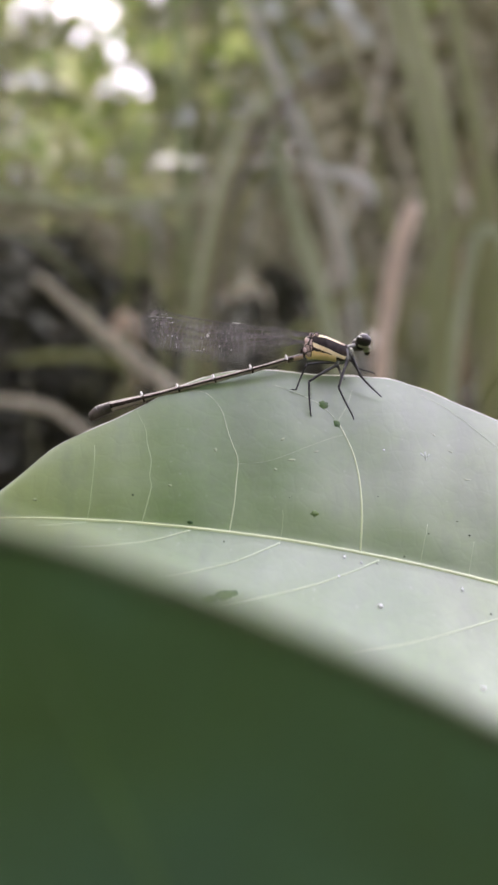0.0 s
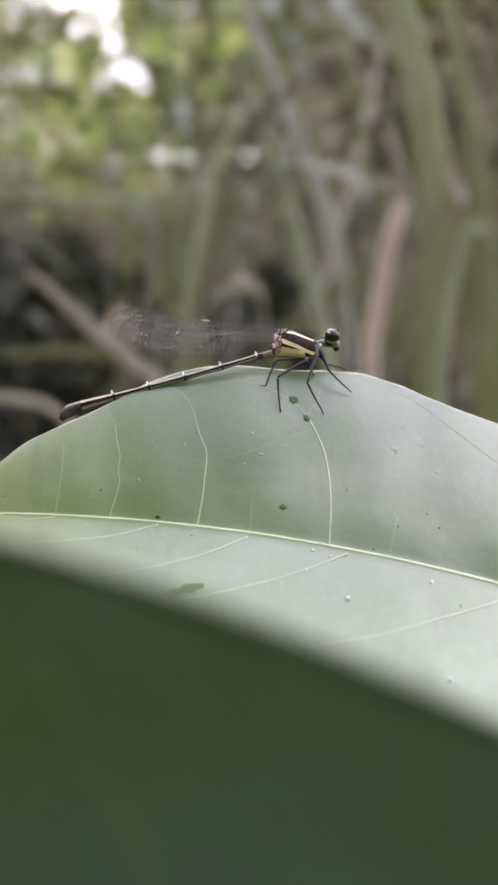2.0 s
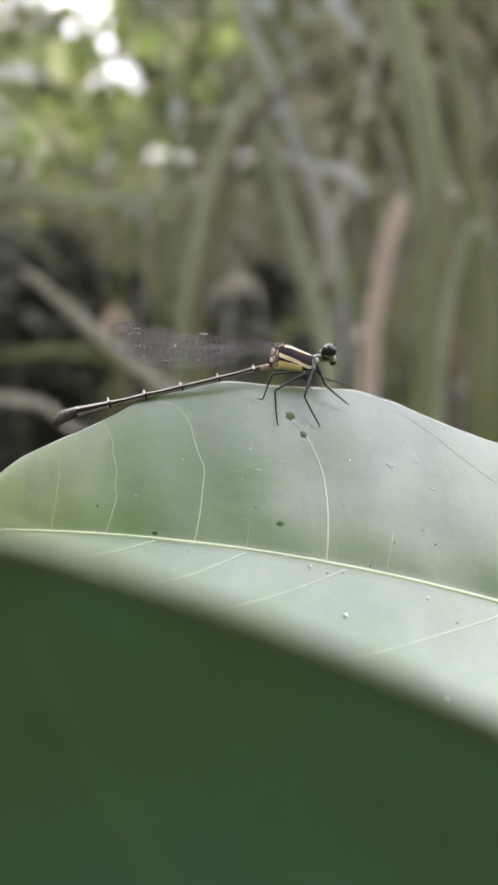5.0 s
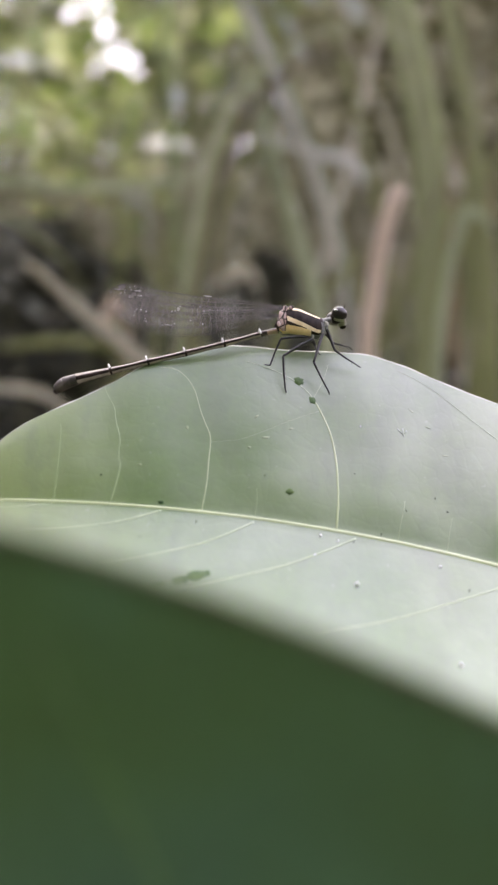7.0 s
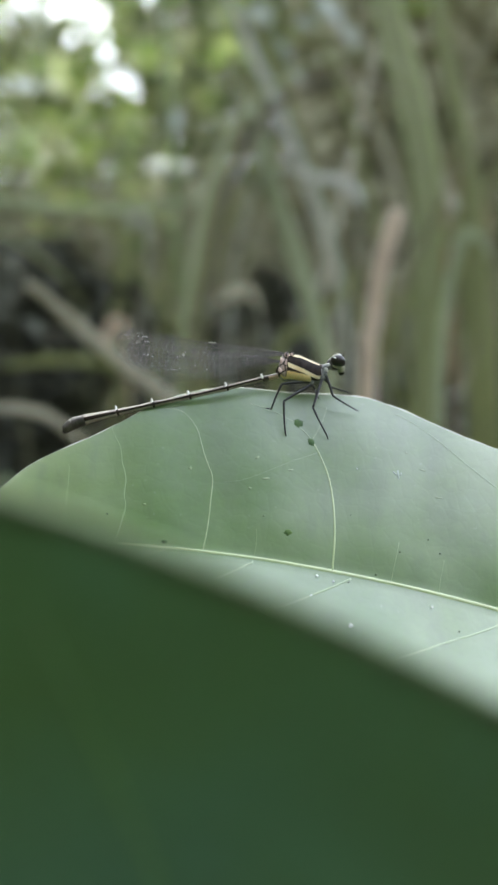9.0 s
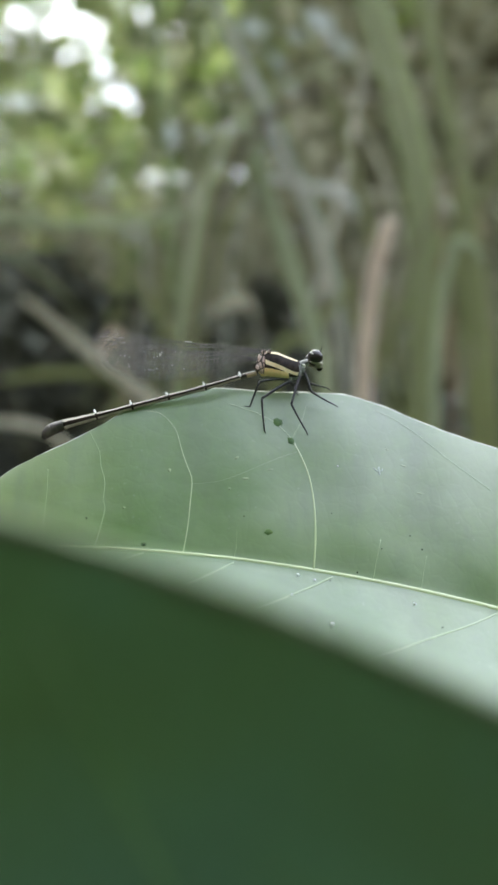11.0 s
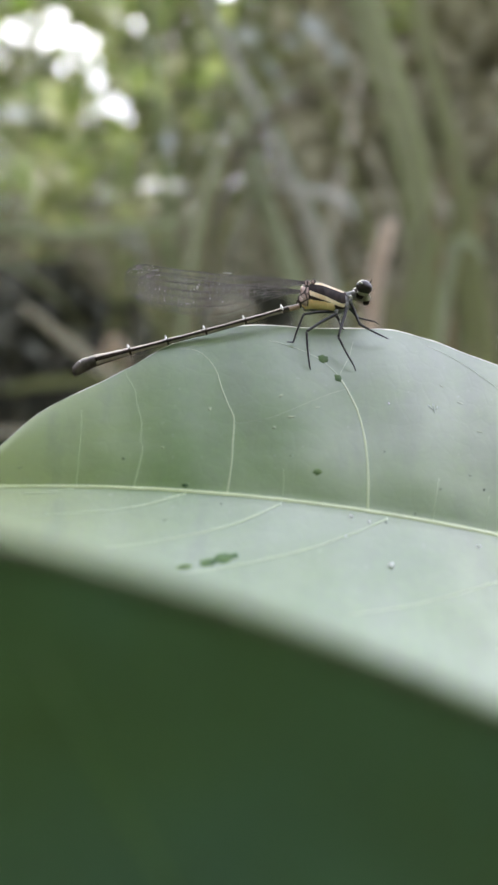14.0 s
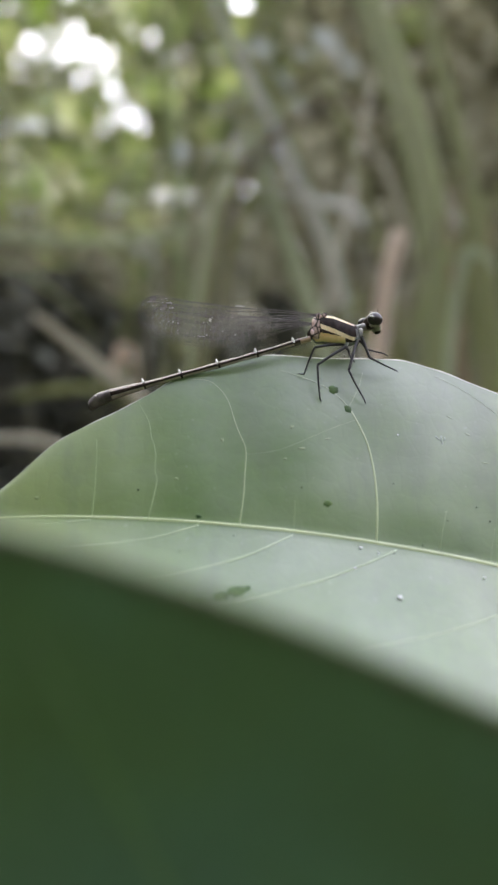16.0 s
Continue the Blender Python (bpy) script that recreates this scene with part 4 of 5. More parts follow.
# ---- the thicket behind
def ribbon(bm, points, widths, n=24, face=(0, -1, 0), fold=0.18, thick=0.0006, twist=0.0):
    """A folded grass blade with thickness along a curve; face is where its flat side looks."""
    c, r = glide(points, n), spread(widths, n)
    rings = []
    for i in range(n):
        t = (c[min(i + 1, n - 1)] - c[max(i - 1, 0)]).normalized()
        s = t.cross(Vector(face))
        s = s.normalized() if s.length > 1e-3 else Vector((1, 0, 0))
        o = s.cross(t)
        a = twist * (i / (n - 1) - 0.5)
        s, o = s * math.cos(a) + o * math.sin(a), o * math.cos(a) - s * math.sin(a)
        h = r[i] / 2
        ring = [c[i] + s * h * u + o * (fold * h * abs(u)) for u in (-1, -0.5, 0, 0.5, 1)]
        ring += [c[i] + s * h * u + o * (fold * h * abs(u) - thick) for u in (0.6, 0, -0.6)]
        rings.append([bm.verts.new(p) for p in ring])
    for a, b in zip(rings, rings[1:]):
        for k in range(8):
            bm.faces.new((a[k], a[(k + 1) % 8], b[(k + 1) % 8], b[k]))
    bm.faces.new(rings[0][::-1])
    bm.faces.new(rings[-1])


def grass_blade(points, widths, material, label, twist=0.0, group="grass blades behind the leaf"):
    bm = bmesh.new()
    ribbon(bm, points, widths, twist=twist)
    ob = thing("grass_blade", label, "grass", group)
    part("blade", bm, material, ob)
    bm = bmesh.new()
    tube(bm, [(x, y - 0.0003, z) for x, y, z in points], [0.05 * w for w in widths], n=24, sides=6)
    part("rib", bm, RIB, ob, "pale rib along the middle")
    return ob


RIB = blade_material("grass_rib", (0.30, 0.29, 0.18), (0.40, 0.38, 0.26))
DRY, TAN, FRESH, BENT = ("pale grey dry grass blade rooted in the litter", "tan dead grass blade with a torn tip", "olive green upright grass blade", "arching grass blade bent over in the thicket")
grass_blade([(-0.178, 0.420, 0.740), (-0.141, 0.420, 0.708), (-0.101, 0.420, 0.673), (-0.061, 0.420, 0.641), (-0.004, 0.420, 0.588), (0.013, 0.430, 0.296), (0.035, 0.440, -0.030)], (0.0050, 0.0100, 0.0108, 0.0108, 0.0105, 0.0090, 0.0059), DEAD_GREY, DRY, 0.3)
grass_blade([(0.131, 0.400, 0.790), (0.124, 0.400, 0.770), (0.116, 0.400, 0.741), (0.110, 0.400, 0.701), (0.104, 0.400, 0.642), (0.101, 0.410, 0.321), (0.099, 0.420, -0.030)], (0.0107, 0.0145, 0.0145, 0.0138, 0.0138, 0.0111, 0.0069), DEAD_PINK, TAN, 0.2)
grass_blade([(0.207, 0.400, 0.748), (0.197, 0.400, 0.766), (0.185, 0.400, 0.768), (0.177, 0.400, 0.750), (0.169, 0.400, 0.710), (0.161, 0.400, 0.629), (0.158, 0.410, 0.314), (0.155, 0.420, -0.030)], (0.0025, 0.0069, 0.0107, 0.0094, 0.0088, 0.0088, 0.0070, 0.0044), PALE_GREEN, BENT, 0.3)
grass_blade([(0.153, 0.620, 1.257), (0.189, 0.620, 1.132), (0.217, 0.620, 1.021), (0.232, 0.620, 0.937), (0.235, 0.620, 0.833), (0.228, 0.620, 0.665), (0.225, 0.630, 0.333), (0.222, 0.640, -0.030)], (0.0244, 0.0409, 0.0448, 0.0439, 0.0390, 0.0322, 0.0257, 0.0161), PALE_OLIVE, FRESH, 0.2)
grass_blade([(-0.048, 0.700, 1.326), (-0.001, 0.700, 1.201), (0.058, 0.700, 1.067), (0.105, 0.700, 0.949), (0.137, 0.700, 0.847), (0.156, 0.700, 0.666), (0.164, 0.710, 0.333), (0.172, 0.720, -0.030)], (0.0077, 0.0154, 0.0176, 0.0165, 0.0132, 0.0099, 0.0079, 0.0050), SHEEN_GREY, DRY, 0.4)
arch = [(0.179, 0.979), (0.129, 0.993), (0.081, 0.987), (0.033, 0.959), (-0.001, 0.920), (-0.023, 0.872), (-0.040, 0.799), (-0.054, 0.715), (-0.060, 0.636), (-0.062, 0.318), (-0.064, -0.030)]
grass_blade([(x - 0.003 * min(1, max(0, (0.99 - z) * 12)), 0.500, z) for x, z in arch], (0.0020, 0.0035, 0.0050, 0.0070, 0.0088, 0.0095, 0.0095, 0.0095, 0.0090, 0.0070, 0.0050), FADED, BENT, 0.3)
# added dark strip along the arch, drawing the shade on its inner side
grass_blade([(x + 0.010 * min(1, max(0, (0.99 - z) * 12)), 0.520, z - 0.009) for x, z in arch], (0.0020, 0.0040, 0.0060, 0.0085, 0.0095, 0.0085, 0.0070, 0.0060, 0.0055, 0.0050, 0.0040), BARK, "dark strip for the shade on the arching blade's inner side", 0.2)
grass_blade([(0.018, 0.550, 0.992), (-0.010, 0.550, 0.936), (-0.028, 0.550, 0.874), (-0.041, 0.550, 0.800), (-0.049, 0.550, 0.726), (-0.053, 0.550, 0.640), (-0.055, 0.560, 0.320), (-0.057, 0.570, -0.030)], (0.0040, 0.0070, 0.0090, 0.0100, 0.0100, 0.0096, 0.0080, 0.0060), PALE_OLIVE, FRESH, 0.2)
grass_blade([(0.019, 0.580, 0.993), (0.035, 0.580, 0.922), (0.058, 0.580, 0.844), (0.084, 0.580, 0.759), (0.104, 0.580, 0.655), (0.111, 0.590, 0.327), (0.119, 0.600, -0.030)], (0.0100, 0.0182, 0.0210, 0.0210, 0.0192, 0.0153, 0.0096), PALE_GREEN, FRESH, 0.3)
grass_blade([(0.053, 0.600, 0.967), (0.025, 0.600, 0.933), (-0.007, 0.600, 0.882), (-0.031, 0.600, 0.825), (-0.048, 0.600, 0.724), (-0.055, 0.610, 0.362), (-0.061, 0.620, -0.030)], (0.0040, 0.0080, 0.0092, 0.0098, 0.0098, 0.0090, 0.0060), OLIVE, FRESH, -0.3)
grass_blade([(0.150, 0.600, 0.880), (0.143, 0.600, 0.902), (0.122, 0.600, 0.916), (0.094, 0.600, 0.922), (0.060, 0.600, 0.931), (0.030, 0.600, 0.926), (-0.001, 0.600, 0.845), (-0.014, 0.600, 0.697), (-0.020, 0.610, 0.349), (-0.025, 0.620, -0.030)], (0.0040, 0.0140, 0.0150, 0.0110, 0.0050, 0.0033, 0.0028, 0.0028, 0.0023, 0.0014), SHEEN_GREY, BENT, 0.4)
grass_blade([(-0.025, 0.550, 0.877), (-0.069, 0.550, 0.867), (-0.124, 0.550, 0.861), (-0.192, 0.550, 0.861), (-0.260, 0.550, 0.869), (-0.328, 0.550, 0.874), (-0.384, 0.550, 0.825), (-0.406, 0.560, 0.412), (-0.428, 0.570, -0.030)], (0.0036, 0.0090, 0.0105, 0.0105, 0.0100, 0.0090, 0.0075, 0.0048, 0.0030), PALE_GREEN, BENT, 0.2)
grass_blade([(-0.127, 0.450, 0.592), (-0.152, 0.450, 0.612), (-0.175, 0.450, 0.629), (-0.203, 0.450, 0.635), (-0.233, 0.450, 0.636), (-0.263, 0.450, 0.627), (-0.284, 0.450, 0.592), (-0.292, 0.460, 0.296), (-0.300, 0.470, -0.030)], (0.0040, 0.0080, 0.0086, 0.0080, 0.0076, 0.0070, 0.0065, 0.0056, 0.0042), DEAD_GREY, BENT, 0.2)
grass_blade([(-0.394, 0.700, 0.933), (-0.339, 0.700, 0.903), (-0.296, 0.700, 0.877), (-0.260, 0.700, 0.848), (-0.229, 0.700, 0.808), (-0.213, 0.700, 0.713), (-0.207, 0.710, 0.357), (-0.200, 0.720, -0.030)], (0.0040, 0.0056, 0.0060, 0.0050, 0.0026, 0.0020, 0.0018, 0.0011), PALE_OLIVE, DRY, 0.3)
grass_blade([(0.118, 0.660, 1.137), (0.162, 0.660, 1.063), (0.203, 0.660, 0.966), (0.229, 0.660, 0.870), (0.244, 0.660, 0.766), (0.259, 0.660, 0.647), (0.265, 0.670, 0.324), (0.271, 0.680, -0.030)], (0.0042, 0.0078, 0.0083, 0.0078, 0.0073, 0.0067, 0.0054, 0.0034), DEAD_GREY, DRY, 0.4)
grass_blade([(0.259, 0.700, 1.326), (0.290, 0.700, 1.169), (0.318, 0.700, 1.012), (0.337, 0.700, 0.886), (0.353, 0.700, 0.666), (0.359, 0.710, 0.333), (0.366, 0.720, -0.030)], (0.0165, 0.0242, 0.0264, 0.0253, 0.0231, 0.0185, 0.0116), OLIVE, FRESH, 0.2)
grass_blade([(0.026, 0.800, 1.224), (0.071, 0.800, 1.125), (0.107, 0.800, 1.008), (0.134, 0.800, 0.918), (0.152, 0.800, 0.801), (0.159, 0.810, 0.401), (0.166, 0.820, -0.030)], (0.0080, 0.0100, 0.0110, 0.0100, 0.0090, 0.0080, 0.0060), DEAD_GREY, DRY, 0.3)
grass_blade([(0.353, 0.750, 1.050), (0.345, 0.750, 0.982), (0.340, 0.750, 0.881), (0.345, 0.750, 0.789), (0.353, 0.750, 0.654), (0.356, 0.760, 0.327), (0.360, 0.770, -0.030)], (0.0118, 0.0236, 0.0259, 0.0259, 0.0236, 0.0189, 0.0118), OLIVE, FRESH, 0.3)
grass_blade([(0.148, 0.600, 0.805), (0.114, 0.600, 0.771), (0.080, 0.600, 0.737), (0.046, 0.600, 0.697), (0.033, 0.610, 0.349), (0.020, 0.620, -0.030)], (0.0057, 0.0113, 0.0123, 0.0123, 0.0098, 0.0061), OLIVE, BENT, 0.3)
grass_blade([(-0.182, 0.850, 1.033), (-0.192, 0.850, 0.948), (-0.206, 0.850, 0.852), (-0.216, 0.850, 0.737), (-0.220, 0.860, 0.369), (-0.223, 0.870, -0.030)], (0.0120, 0.0267, 0.0294, 0.0267, 0.0214, 0.0134), OLIVE, FRESH, 0.3)
grass_blade([(-0.127, 0.800, 0.963), (-0.118, 0.800, 0.882), (-0.127, 0.800, 0.801), (-0.136, 0.800, 0.675), (-0.139, 0.810, 0.338), (-0.143, 0.820, -0.030)], (0.0063, 0.0113, 0.0126, 0.0126, 0.0101, 0.0063), OLIVE, DRY, 0.3)
# three small dead leaf bits, built as bent blades on thin stalks
grass_blade([(-0.033, 0.650, 0.784), (-0.009, 0.650, 0.797), (0.012, 0.650, 0.799), (0.026, 0.650, 0.774), (0.030, 0.650, 0.705), (0.032, 0.660, 0.353), (0.033, 0.670, -0.030)], (0.0051, 0.0174, 0.0133, 0.0020, 0.0015, 0.0012, 0.0008), DEAD_GREY, BENT, 0.3)
grass_blade([(-0.162, 0.600, 0.720), (-0.149, 0.600, 0.747), (-0.138, 0.600, 0.739), (-0.134, 0.600, 0.697), (-0.132, 0.610, 0.349), (-0.131, 0.620, -0.030)], (0.0075, 0.0208, 0.0085, 0.0028, 0.0023, 0.0014), DEAD_PINK, BENT, 0.3)
grass_blade([(-0.175, 0.800, 0.945), (-0.163, 0.800, 0.976), (-0.150, 0.800, 0.956), (-0.145, 0.800, 0.873), (-0.143, 0.810, 0.437), (-0.140, 0.820, -0.030)], (0.0088, 0.0252, 0.0101, 0.0031, 0.0025, 0.0016), SHEEN_GREY, BENT, 0.3)
grass_blade([(-0.339, 0.700, 0.712), (-0.268, 0.700, 0.720), (-0.197, 0.700, 0.715), (-0.160, 0.700, 0.674), (-0.145, 0.710, 0.337), (-0.129, 0.720, -0.030)], (0.0055, 0.0143, 0.0132, 0.0055, 0.0044, 0.0028), OLIVE, BENT, 0.2)
grass_blade([(0.291, 0.920, 1.501), (0.252, 0.920, 1.321), (0.211, 0.920, 1.140), (0.167, 0.920, 0.960), (0.122, 0.920, 0.779), (0.104, 0.930, 0.389), (0.086, 0.940, -0.030)], (0.0038, 0.0127, 0.0140, 0.0127, 0.0115, 0.0092, 0.0057), DEAD_GREY, DRY, 0.3)
grass_blade([(0.256, 1.080, 1.705), (0.296, 1.080, 1.528), (0.354, 1.080, 1.348), (0.429, 1.080, 1.170), (0.522, 1.080, 0.991), (0.558, 1.090, 0.495), (0.595, 1.100, -0.030)], (0.0071, 0.0237, 0.0261, 0.0237, 0.0213, 0.0171, 0.0107), DEAD_GREY, DRY, 0.3)
grass_blade([(0.036, 0.730, 1.228), (0.079, 0.730, 1.084), (0.125, 0.730, 0.939), (0.173, 0.730, 0.794), (0.225, 0.730, 0.650), (0.246, 0.740, 0.325), (0.267, 0.750, -0.030)], (0.0032, 0.0107, 0.0117, 0.0107, 0.0096, 0.0077, 0.0048), OLIVE, FRESH, 0.3)


for x, y, top, lean, wide in ((0.410, 0.95, 1.16, -0.03, 0.014), (0.470, 1.00, 1.36, -0.05, 0.014), (0.430, 0.90, 1.06, 0.02, 0.010)):
    grass_blade([(x + lean, y, top), (x + lean * 0.6, y, top * 0.85), (x + lean * 0.2, y, top * 0.6), (x, y + 0.01, 0.3), (x, y + 0.02, -0.03)], (wide * 0.2, wide, wide, wide * 0.8, wide * 0.5), OCHRE, "brown withered grass blade in the thicket", 0.3)
rnd = random.Random(41)
for k in range(7):
    y = rnd.uniform(0.62, 1.25)
    x = rnd.uniform(-0.20, 0.58) * y
    dx, h = rnd.gauss(0.0, 0.5), rnd.uniform(0.8, 1.7)
    w = rnd.uniform(0.007, 0.018)
    droop = rnd.uniform(0, 0.25)
    grass_blade([(x, y + 0.02, -0.03), (x + dx * 0.25, y, 0.35 * h), (x + dx * 0.6, y - 0.02, 0.68 * h), (x + dx * (1.0 + droop), y - 0.03, h * (0.96 - droop * 0.3)), (x + dx * (1.4 + 2 * droop), y - 0.03, h * (1.12 - droop))],
                (w * 0.6, w, w, w * 0.8, w * 0.1), (OLIVE, OLIVE, GREEN, OLIVE, DEAD_GREY)[k % 5], (FRESH, FRESH, FRESH, BENT, DRY)[k % 5], rnd.uniform(-0.6, 0.6))


def thicket(name, count, near, far, span, tall, width, material, label, seed, lean=0.35):
    """Many blades in one mesh, too many to count."""
    rnd = random.Random(seed)
    verts, faces = [], []
    for _ in range(count):
        y = near + (far - near) * rnd.random()
        x = rnd.uniform(-span, span) * 3.4
        h = tall * rnd.uniform(0.55, 1.15)
        dx, dy = rnd.gauss(0, lean), rnd.gauss(0, lean * 0.6)
        w = width * rnd.uniform(0.5, 1.3)
        droop = rnd.uniform(0.0, 0.5)
        turn = rnd.uniform(-0.9, 0.9)
        sx, sy = math.cos(turn) * w / 2, math.sin(turn) * w / 2
        base = len(verts)
        n = 9
        for k in range(n):
            f = k / (n - 1)
            cx, cy = x + dx * h * f * (0.4 + f * 0.6), y + dy * h * f * f
            cz = h * (f - droop * f ** 3 * 0.8) - 0.03
            q = (1 - f ** 3) * (0.6 + 0.4 * math.sin(math.pi * min(1, f * 1.4)))
            verts += [(cx - sx * q, cy - sy * q, cz), (cx + w * 0.12, cy - w * 0.18, cz), (cx + sx * q, cy + sy * q, cz)]
        for k in range(n - 1):
            for j in (0, 1):
                b = base + 3 * k + j
                faces.append((b, b + 1, b + 4, b + 3))
    me = bpy.data.meshes.new(name)
    me.from_pydata(verts, [], faces)
    me.materials.append(material)
    for p in me.polygons:
        p.use_smooth = True
    return tagged(new(name, me), label, "grass", kind="stuff")


thicket("tall_grass", 190, 0.6, 1.4, 0.72, 1.35, 0.008, STRAW, "tall dry and green grass", 11)
thicket("tall_grass", 1100, 1.4, 3.4, 0.8, 2.3, 0.022, STRAW_FAR, "dense tall grass further back", 12)


def low_grass(count, seed):
    """Short grass and litter over the clearing, round the place where the camera is held."""
    rnd = random.Random(seed)
    verts, faces = [], []
    for _ in range(count):
        a, r = rnd.uniform(0, 2 * math.pi), 0.35 + 5.0 * math.sqrt(rnd.random())
        x, y, h, w = r * math.sin(a), r * math.cos(a), rnd.uniform(0.05, 0.24), rnd.uniform(0.003, 0.008)
        tx, ty, t = rnd.gauss(0, 0.08), rnd.gauss(0, 0.08), rnd.uniform(0, 3.14)
        b = len(verts)
        verts += [(x - w * math.cos(t), y - w * math.sin(t), -0.03), (x + w * math.cos(t), y + w * math.sin(t), -0.03),
                  (x + tx * 0.4 + w * 0.8 * math.cos(t), y + ty * 0.4 + w * 0.8 * math.sin(t), h * 0.6), (x + tx * 0.4 - w * 0.8 * math.cos(t), y + ty * 0.4 - w * 0.8 * math.sin(t), h * 0.6), (x + tx, y + ty, h)]
        faces += [(b, b + 1, b + 2, b + 3), (b + 3, b + 2, b + 4)]
    me = bpy.data.meshes.new("low_grass")
    me.from_pydata(verts, [], faces)
    me.materials.append(STRAW_FAR)
    return tagged(new("low_grass", me), "short dry grass over the clearing", "grass", kind="stuff")


low_grass(24000, 14)


def leaf_cloud(name, count, place, size, material, label, seed, category="foliage"):
    """Small pointed leaves scattered by place(rnd), in one mesh."""
    rnd = random.Random(seed)
    verts, faces = [], []
    for _ in range(count):
        p = place(rnd)
        if p is None:
            continue
        c = Vector(p)
        s = size * rnd.uniform(0.6, 1.4)
        m = Euler((rnd.uniform(-0.9, 0.9), rnd.uniform(-0.9, 0.9), rnd.uniform(0, 6.28))).to_matrix()
        base = len(verts)
        for u, v, w in ((0, -1, 0), (-0.36, -0.3, 0.08), (-0.30, 0.4, 0.08), (0, 1, -0.1), (0.30, 0.4, 0.08), (0.36, -0.3, 0.08), (0, 0, -0.03)):
            verts.append(tuple(c + m @ Vector((u, v, w)) * s))
        faces += [(base + 6, base + a, base + b) for a, b in ((0, 1), (1, 2), (2, 3), (3, 4), (4, 5), (5, 0))]
    me = bpy.data.meshes.new(name)
    me.from_pydata(verts, [], faces)
    me.materials.append(material)
    return tagged(new(name, me), label, category, kind="stuff")


def sky_gaps():
    """Small holes between the leaves, crowded in a few openings of the canopy: (across, up, radius) per metre of distance."""
    rnd = random.Random(52)
    holes = []
    for cu, cv, wide, tall, count, small, large in ((0.335, 0.870, 0.13, 0.060, 38, 0.006, 0.014), (0.43, 0.905, 0.05, 0.06, 14, 0.006, 0.013), (0.265, 0.715, 0.05, 0.065, 19, 0.006, 0.011), (0.30, 0.78, 0.10, 0.05, 12, 0.003, 0.007),
                                                    (-0.003, 0.955, 0.008, 0.008, 5, 0.012, 0.022), (0.14, 0.82, 0.05, 0.05, 8, 0.003, 0.007), (0.43, 0.75, 0.08, 0.09, 20, 0.003, 0.006), (0.36, 0.97, 0.10, 0.04, 12, 0.005, 0.012), (0.24, 0.62, 0.2, 0.12, 16, 0.002, 0.005)):
        for _ in range(count):
            holes.append((rnd.gauss(cu, wide * 0.5), rnd.gauss(cv, tall * 0.5), rnd.uniform(small, large)))
    return holes


GAPS = sky_gaps()


def in_gap(u, v, ease=1.0):
    return any((u + gx) ** 2 + (v - gv) ** 2 < r * r * ease for gx, gv, r in GAPS)


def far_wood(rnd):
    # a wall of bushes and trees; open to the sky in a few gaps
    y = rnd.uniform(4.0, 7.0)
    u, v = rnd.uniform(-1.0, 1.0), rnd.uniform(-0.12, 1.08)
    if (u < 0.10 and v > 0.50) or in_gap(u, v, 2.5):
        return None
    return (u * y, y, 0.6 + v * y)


def sunny_trees(rnd):
    y = rnd.uniform(4.5, 6.5)
    u, v = rnd.uniform(-1.0, 0.14), rnd.uniform(0.46, 1.08)
    if in_gap(u, v, rnd.uniform(0.55, 1.1)):
        return None
    return (u * y, y, 0.6 + v * y)


leaf_cloud("tree_foliage", 70000, sunny_trees, 0.05, FOLIAGE, "bright green tree leaves against the white sky", 25)
leaf_cloud("far_woods", 75000, far_wood, 0.12, HAZE_FOLIAGE, "olive bushes and trees behind the grass, haze put into their tints", 21, "woods")


# added out of view; their heights set where the perched leaf mirrors sky
def unseen_woods(rnd):
    # unseen trees round the clearing, high behind on one side and low on the other
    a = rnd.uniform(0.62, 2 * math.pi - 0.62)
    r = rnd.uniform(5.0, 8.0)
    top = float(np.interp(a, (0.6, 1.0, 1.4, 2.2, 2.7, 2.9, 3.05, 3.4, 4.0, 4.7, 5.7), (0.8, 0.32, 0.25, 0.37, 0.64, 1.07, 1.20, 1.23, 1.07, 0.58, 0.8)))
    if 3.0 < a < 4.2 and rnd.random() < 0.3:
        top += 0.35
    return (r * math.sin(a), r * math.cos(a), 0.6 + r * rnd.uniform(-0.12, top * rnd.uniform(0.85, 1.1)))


leaf_cloud("woods", 18000, unseen_woods, 0.30, UNSEEN_FOLIAGE, "unseen olive green trees added round the clearing to shape reflections", 24, "woods")


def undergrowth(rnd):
    # fills the dark gaps between the blades; their shade is in the colour
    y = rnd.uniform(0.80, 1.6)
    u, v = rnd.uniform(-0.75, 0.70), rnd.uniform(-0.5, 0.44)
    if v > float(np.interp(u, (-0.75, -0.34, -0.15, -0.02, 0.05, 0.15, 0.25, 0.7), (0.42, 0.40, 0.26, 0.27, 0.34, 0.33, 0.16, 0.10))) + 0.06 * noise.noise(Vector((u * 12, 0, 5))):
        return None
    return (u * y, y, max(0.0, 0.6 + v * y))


leaf_cloud("undergrowth", 15000, undergrowth, 0.028, THICKET_SHADE, "undergrowth leaves, near-black to paint in the thicket's shade", 23)


def left_bush(rnd):
    y = rnd.uniform(1.5, 2.4)
    u, v = rnd.uniform(-0.75, 0.05), rnd.gauss(0.66, 0.14)
    if u > -0.12 and rnd.random() > 0.25 or in_gap(u, v, 1.2) or noise.noise(Vector((u * 9, v * 9, 8))) < -0.1:
        return None
    return (u * y, y, 0.6 + v * y)


leaf_cloud("bush_foliage", 900, left_bush, 0.055, FOLIAGE, "sunlit yellow-green leaves of a bush", 22)

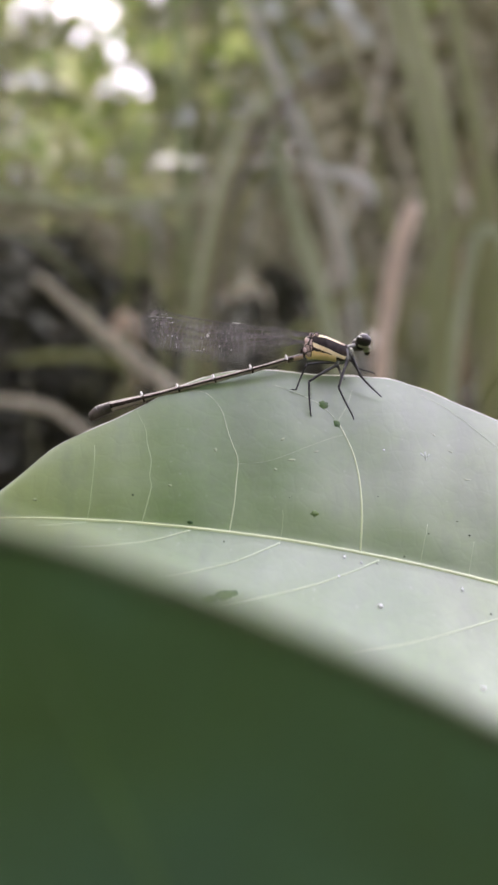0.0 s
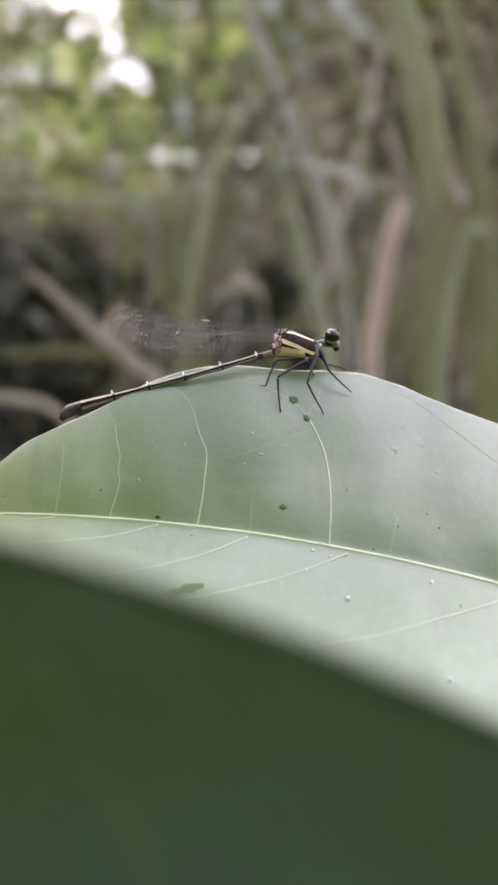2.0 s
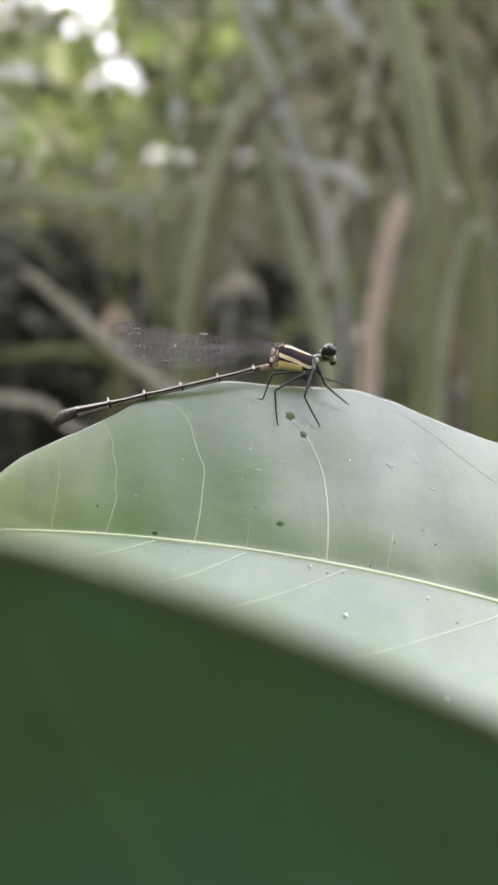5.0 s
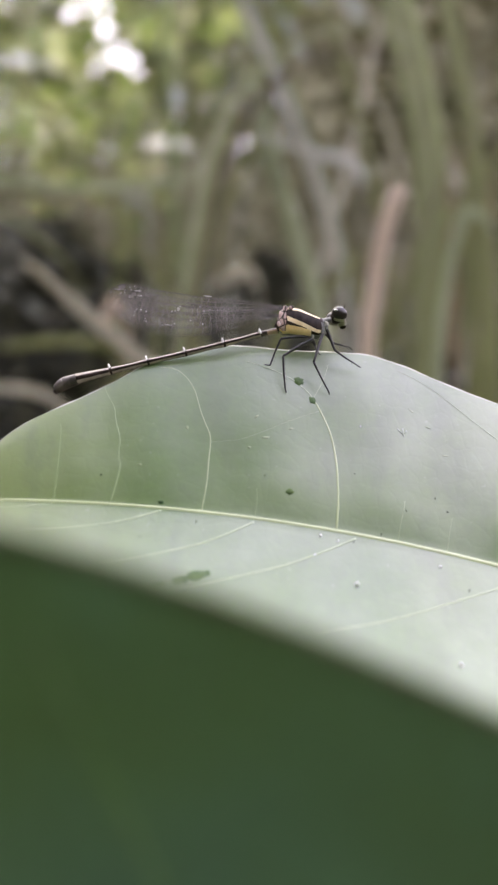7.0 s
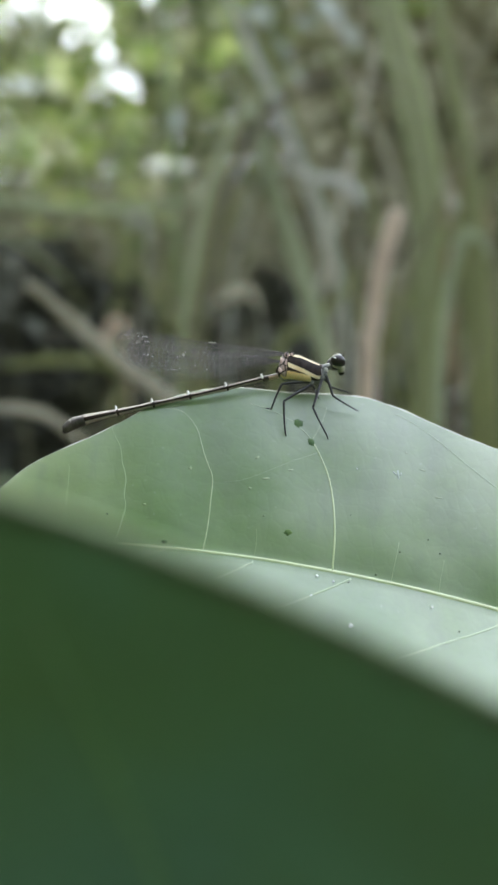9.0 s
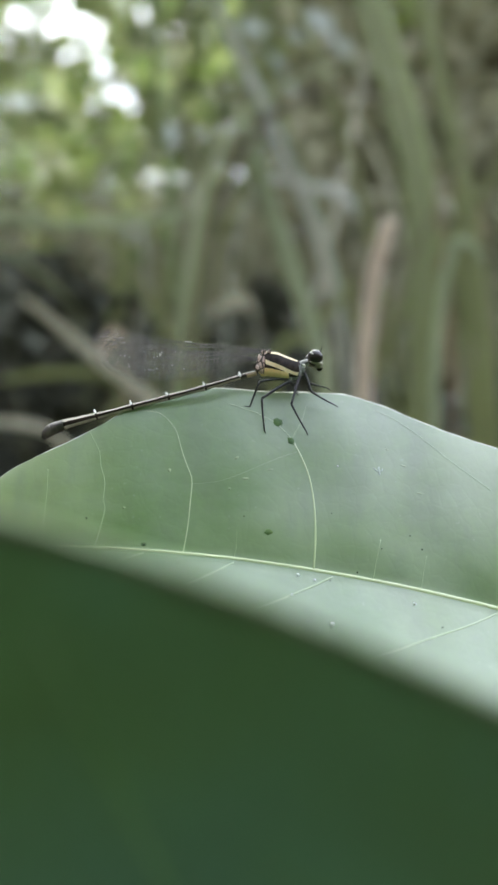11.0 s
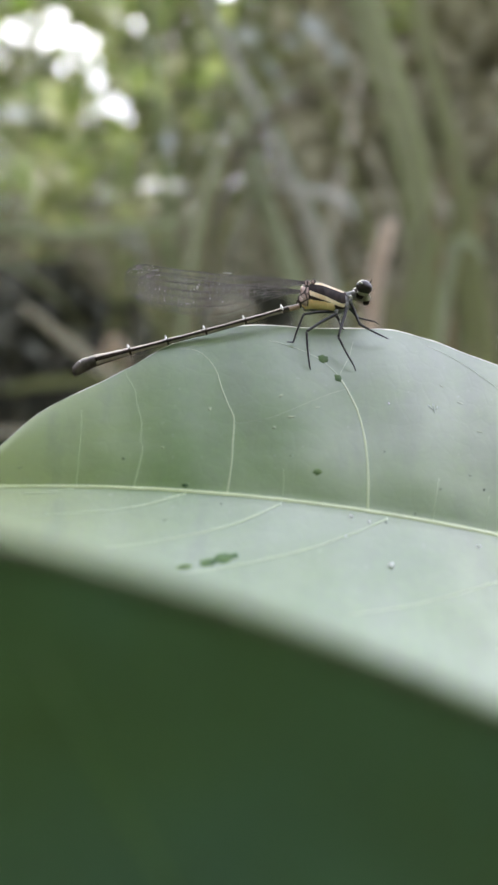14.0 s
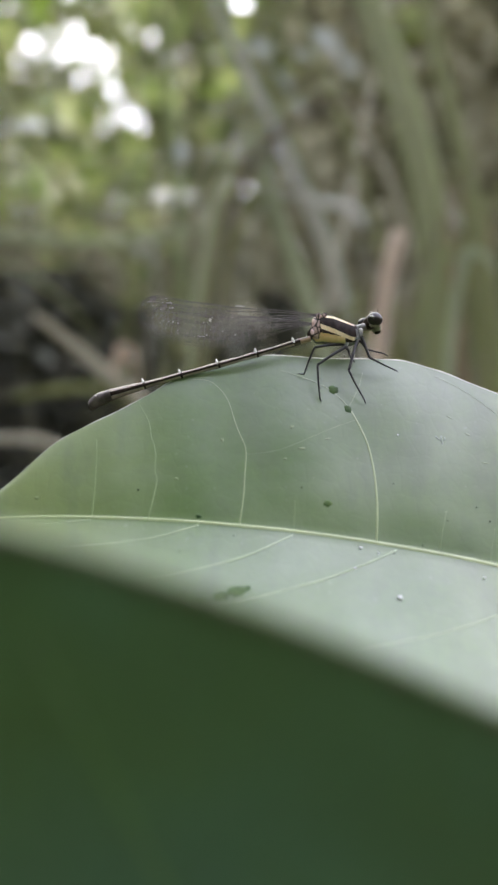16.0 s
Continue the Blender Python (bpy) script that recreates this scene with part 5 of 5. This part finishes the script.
# a shrub with broad leaves, in front of that bush
shrub_bush = thing("shrub", "leafy shrub with lime green leaves among the grass", "shrub")
for x0, y0, x1, z1, bend in ((-0.62, 1.20, -0.50, 1.62, 0.05), (-0.52, 1.30, -0.25, 1.70, -0.06), (-0.40, 1.15, -0.08, 1.75, 0.04), (-0.70, 1.35, -0.72, 1.70, 0.05), (-0.30, 1.25, 0.24, 1.66, 0.06)):
    bm = bmesh.new()
    tube(bm, [(x0, y0, -0.03), (x0 + bend, y0, 0.5), ((x0 + x1) / 2 + bend, y0 - 0.02, 1.0), (x1, y0 - 0.05, z1)], [0.007, 0.006, 0.004, 0.0015], n=24)
    part("branch", bm, BARK, shrub_bush, "thin brown branch")


def broad_leaf(name, material):
    bm = bmesh.new()
    n = 8
    rows = []
    for i in range(n + 1):
        f = i / n
        w = 0.26 * math.sin(math.pi * f ** 0.8) + 0.004
        rows.append([bm.verts.new((u * w, f - 0.5, 0.10 * abs(u) * w * 2 - 0.18 * (f - 0.4) ** 2)) for u in (-1, -0.5, 0, 0.5, 1)])
    for a, b in zip(rows, rows[1:]):
        for k in range(4):
            bm.faces.new((a[k], a[k + 1], b[k + 1], b[k]))
    return mesh_of(bm, name, material)


KINDS = {"lime": broad_leaf("leaf", LIME_LEAF), "pale": broad_leaf("leaf", SHEEN_LEAF), "green": broad_leaf("leaf", FOLIAGE)}


def hang_leaf(u, v, y, size, kind, turn):
    ob = new("leaf", KINDS[kind])
    ob.parent = shrub_bush
    ob.matrix_basis = pose(u * y, y, 0.6 + v * y, *turn) @ Matrix.Scale(size, 4)


rnd = random.Random(31)
for u, v, size, kind, turn in ((-0.138, 0.558, 0.13, "pale", (0, 42, -88)), (0.045, 0.86, 0.09, "pale", (35, 20, 70)), (0.09, 0.79, 0.08, "pale", (40, -15, 110)), (0.135, 0.84, 0.07, "pale", (35, 10, 60)), (0.18, 0.87, 0.10, "pale", (32, 0, 95)), (0.225, 0.82, 0.07, "pale", (40, 20, 120)), (0.06, 0.72, 0.07, "lime", (0, 44, -118)), (0.12, 0.735, 0.06, "pale", (45, 10, 80)), (-0.405, 0.62, 0.12, "lime", (3, 41, -76)), (-0.285, 0.605, 0.14, "lime", (7, 30, -106)), (-0.24, 0.55, 0.13, "lime", (9, 32, -92)),
                              (-0.045, 0.77, 0.17, "lime", (-3, 38, -92)), (-0.16, 0.80, 0.11, "lime", (10, 36, -65)), (-0.13, 0.65, 0.08, "pale", (75, 20, 10)), (-0.44, 0.72, 0.11, "pale", (10, 60, -75)), (-0.36, 0.66, 0.10, "lime", (-5, 27, -93)),
                              (-0.47, 0.58, 0.11, "lime", (9, 44, -109)), (0.33, 0.885, 0.12, "lime", (-1, 52, -77)), (0.108, 0.817, 0.09, "lime", (5, 40, -100)), (0.0, 0.776, 0.10, "lime", (-5, 45, -60)), (0.36, 0.91, 0.12, "lime", (0, 40, -70)), (0.38, 0.87, 0.12, "lime", (-5, 30, -116))):
    hang_leaf(u, v, 1.0, size * 0.84, kind, turn)
for _ in range(70):
    u, v = rnd.uniform(-0.56, 0.02), rnd.uniform(0.47, 1.02)
    if not in_gap(u, v, 1.5):
        leaf_form = (rnd.uniform(1.05, 1.5), rnd.uniform(0.05, 0.10), rnd.choice(("lime", "green", "green", "green")), (rnd.uniform(20, 90), rnd.uniform(-30, 30), rnd.uniform(0, 360)))
        if u < -0.10 or v > 0.72:
            hang_leaf(u, v, *leaf_form)


# ---- what moves
def motions():
    sway = [(t, pose(*row)) for t, *row in LEAF_ROWS]
    walk(perched_leaf, sway)
    # the body bobs a little on its legs
    bob = ((0, 0), (2, -0.1), (4, 0.35), (7, 0.1), (8, -0.1), (9, -0.1), (11.5, 0.2), (12.5, 0.1), (13.5, 0.45), (14.5, 0.0), (16, 0.1))
    walk(damselfly, [(t, m @ Matrix.Translation((0, 0, float(np.interp(t, *zip(*bob))) / 1000))) for t, m in sway])
    # the head lifts a little towards the end
    walk(head, [(t, Matrix.Translation(HEAD) @ pose(0, 0, 0, 0, a, b)) for t, a, b in ((0.0, 3, 0), (7.0, 2, 3), (9.0, 4, 0), (12.5, 5, 0), (13.5, 12, 0), (14.5, 13, 0), (15.3, 4, 0), (15.6, -5, 12), (16.0, -5, 12))])
    # the tail rises off the leaf and sinks again
    walk(tail, [(t, Matrix.Translation(TAIL_ROOT) @ pose(0, 0, 0, 0, a, 0)) for t, a in ((0.0, -0.4), (2.0, -0.8), (4.0, 0.8), (7.0, 1.0), (8.0, 1.3), (9.0, 1.2), (11.5, 0.4), (12.5, 0.3), (13.5, 2.2), (14.5, 0.8), (16.0, 0.6))])
    # one foreleg is set down higher in the second half
    upper, lower, knee = front_leg
    hip = upper.location.copy()
    lift = ((0.0, 0, 0), (4.5, 1, -4), (7.0, 3, -14), (9.0, 4, -17), (12.5, 4, -17), (13.5, 3, -18), (14.5, 4, -21), (16.0, 4, -21))
    walk(upper, [(t, Matrix.Translation(hip) @ pose(0, 0, 0, 0, a, 0)) for t, a, b in lift])
    for ob in lower:
        walk(ob, [(t, Matrix.Translation(knee) @ pose(0, 0, 0, 0, b, 0)) for t, a, b in lift])
    walk(near_leaf, [(t, pose(*row)) for t, *row in NEAR_ROWS])


motions()
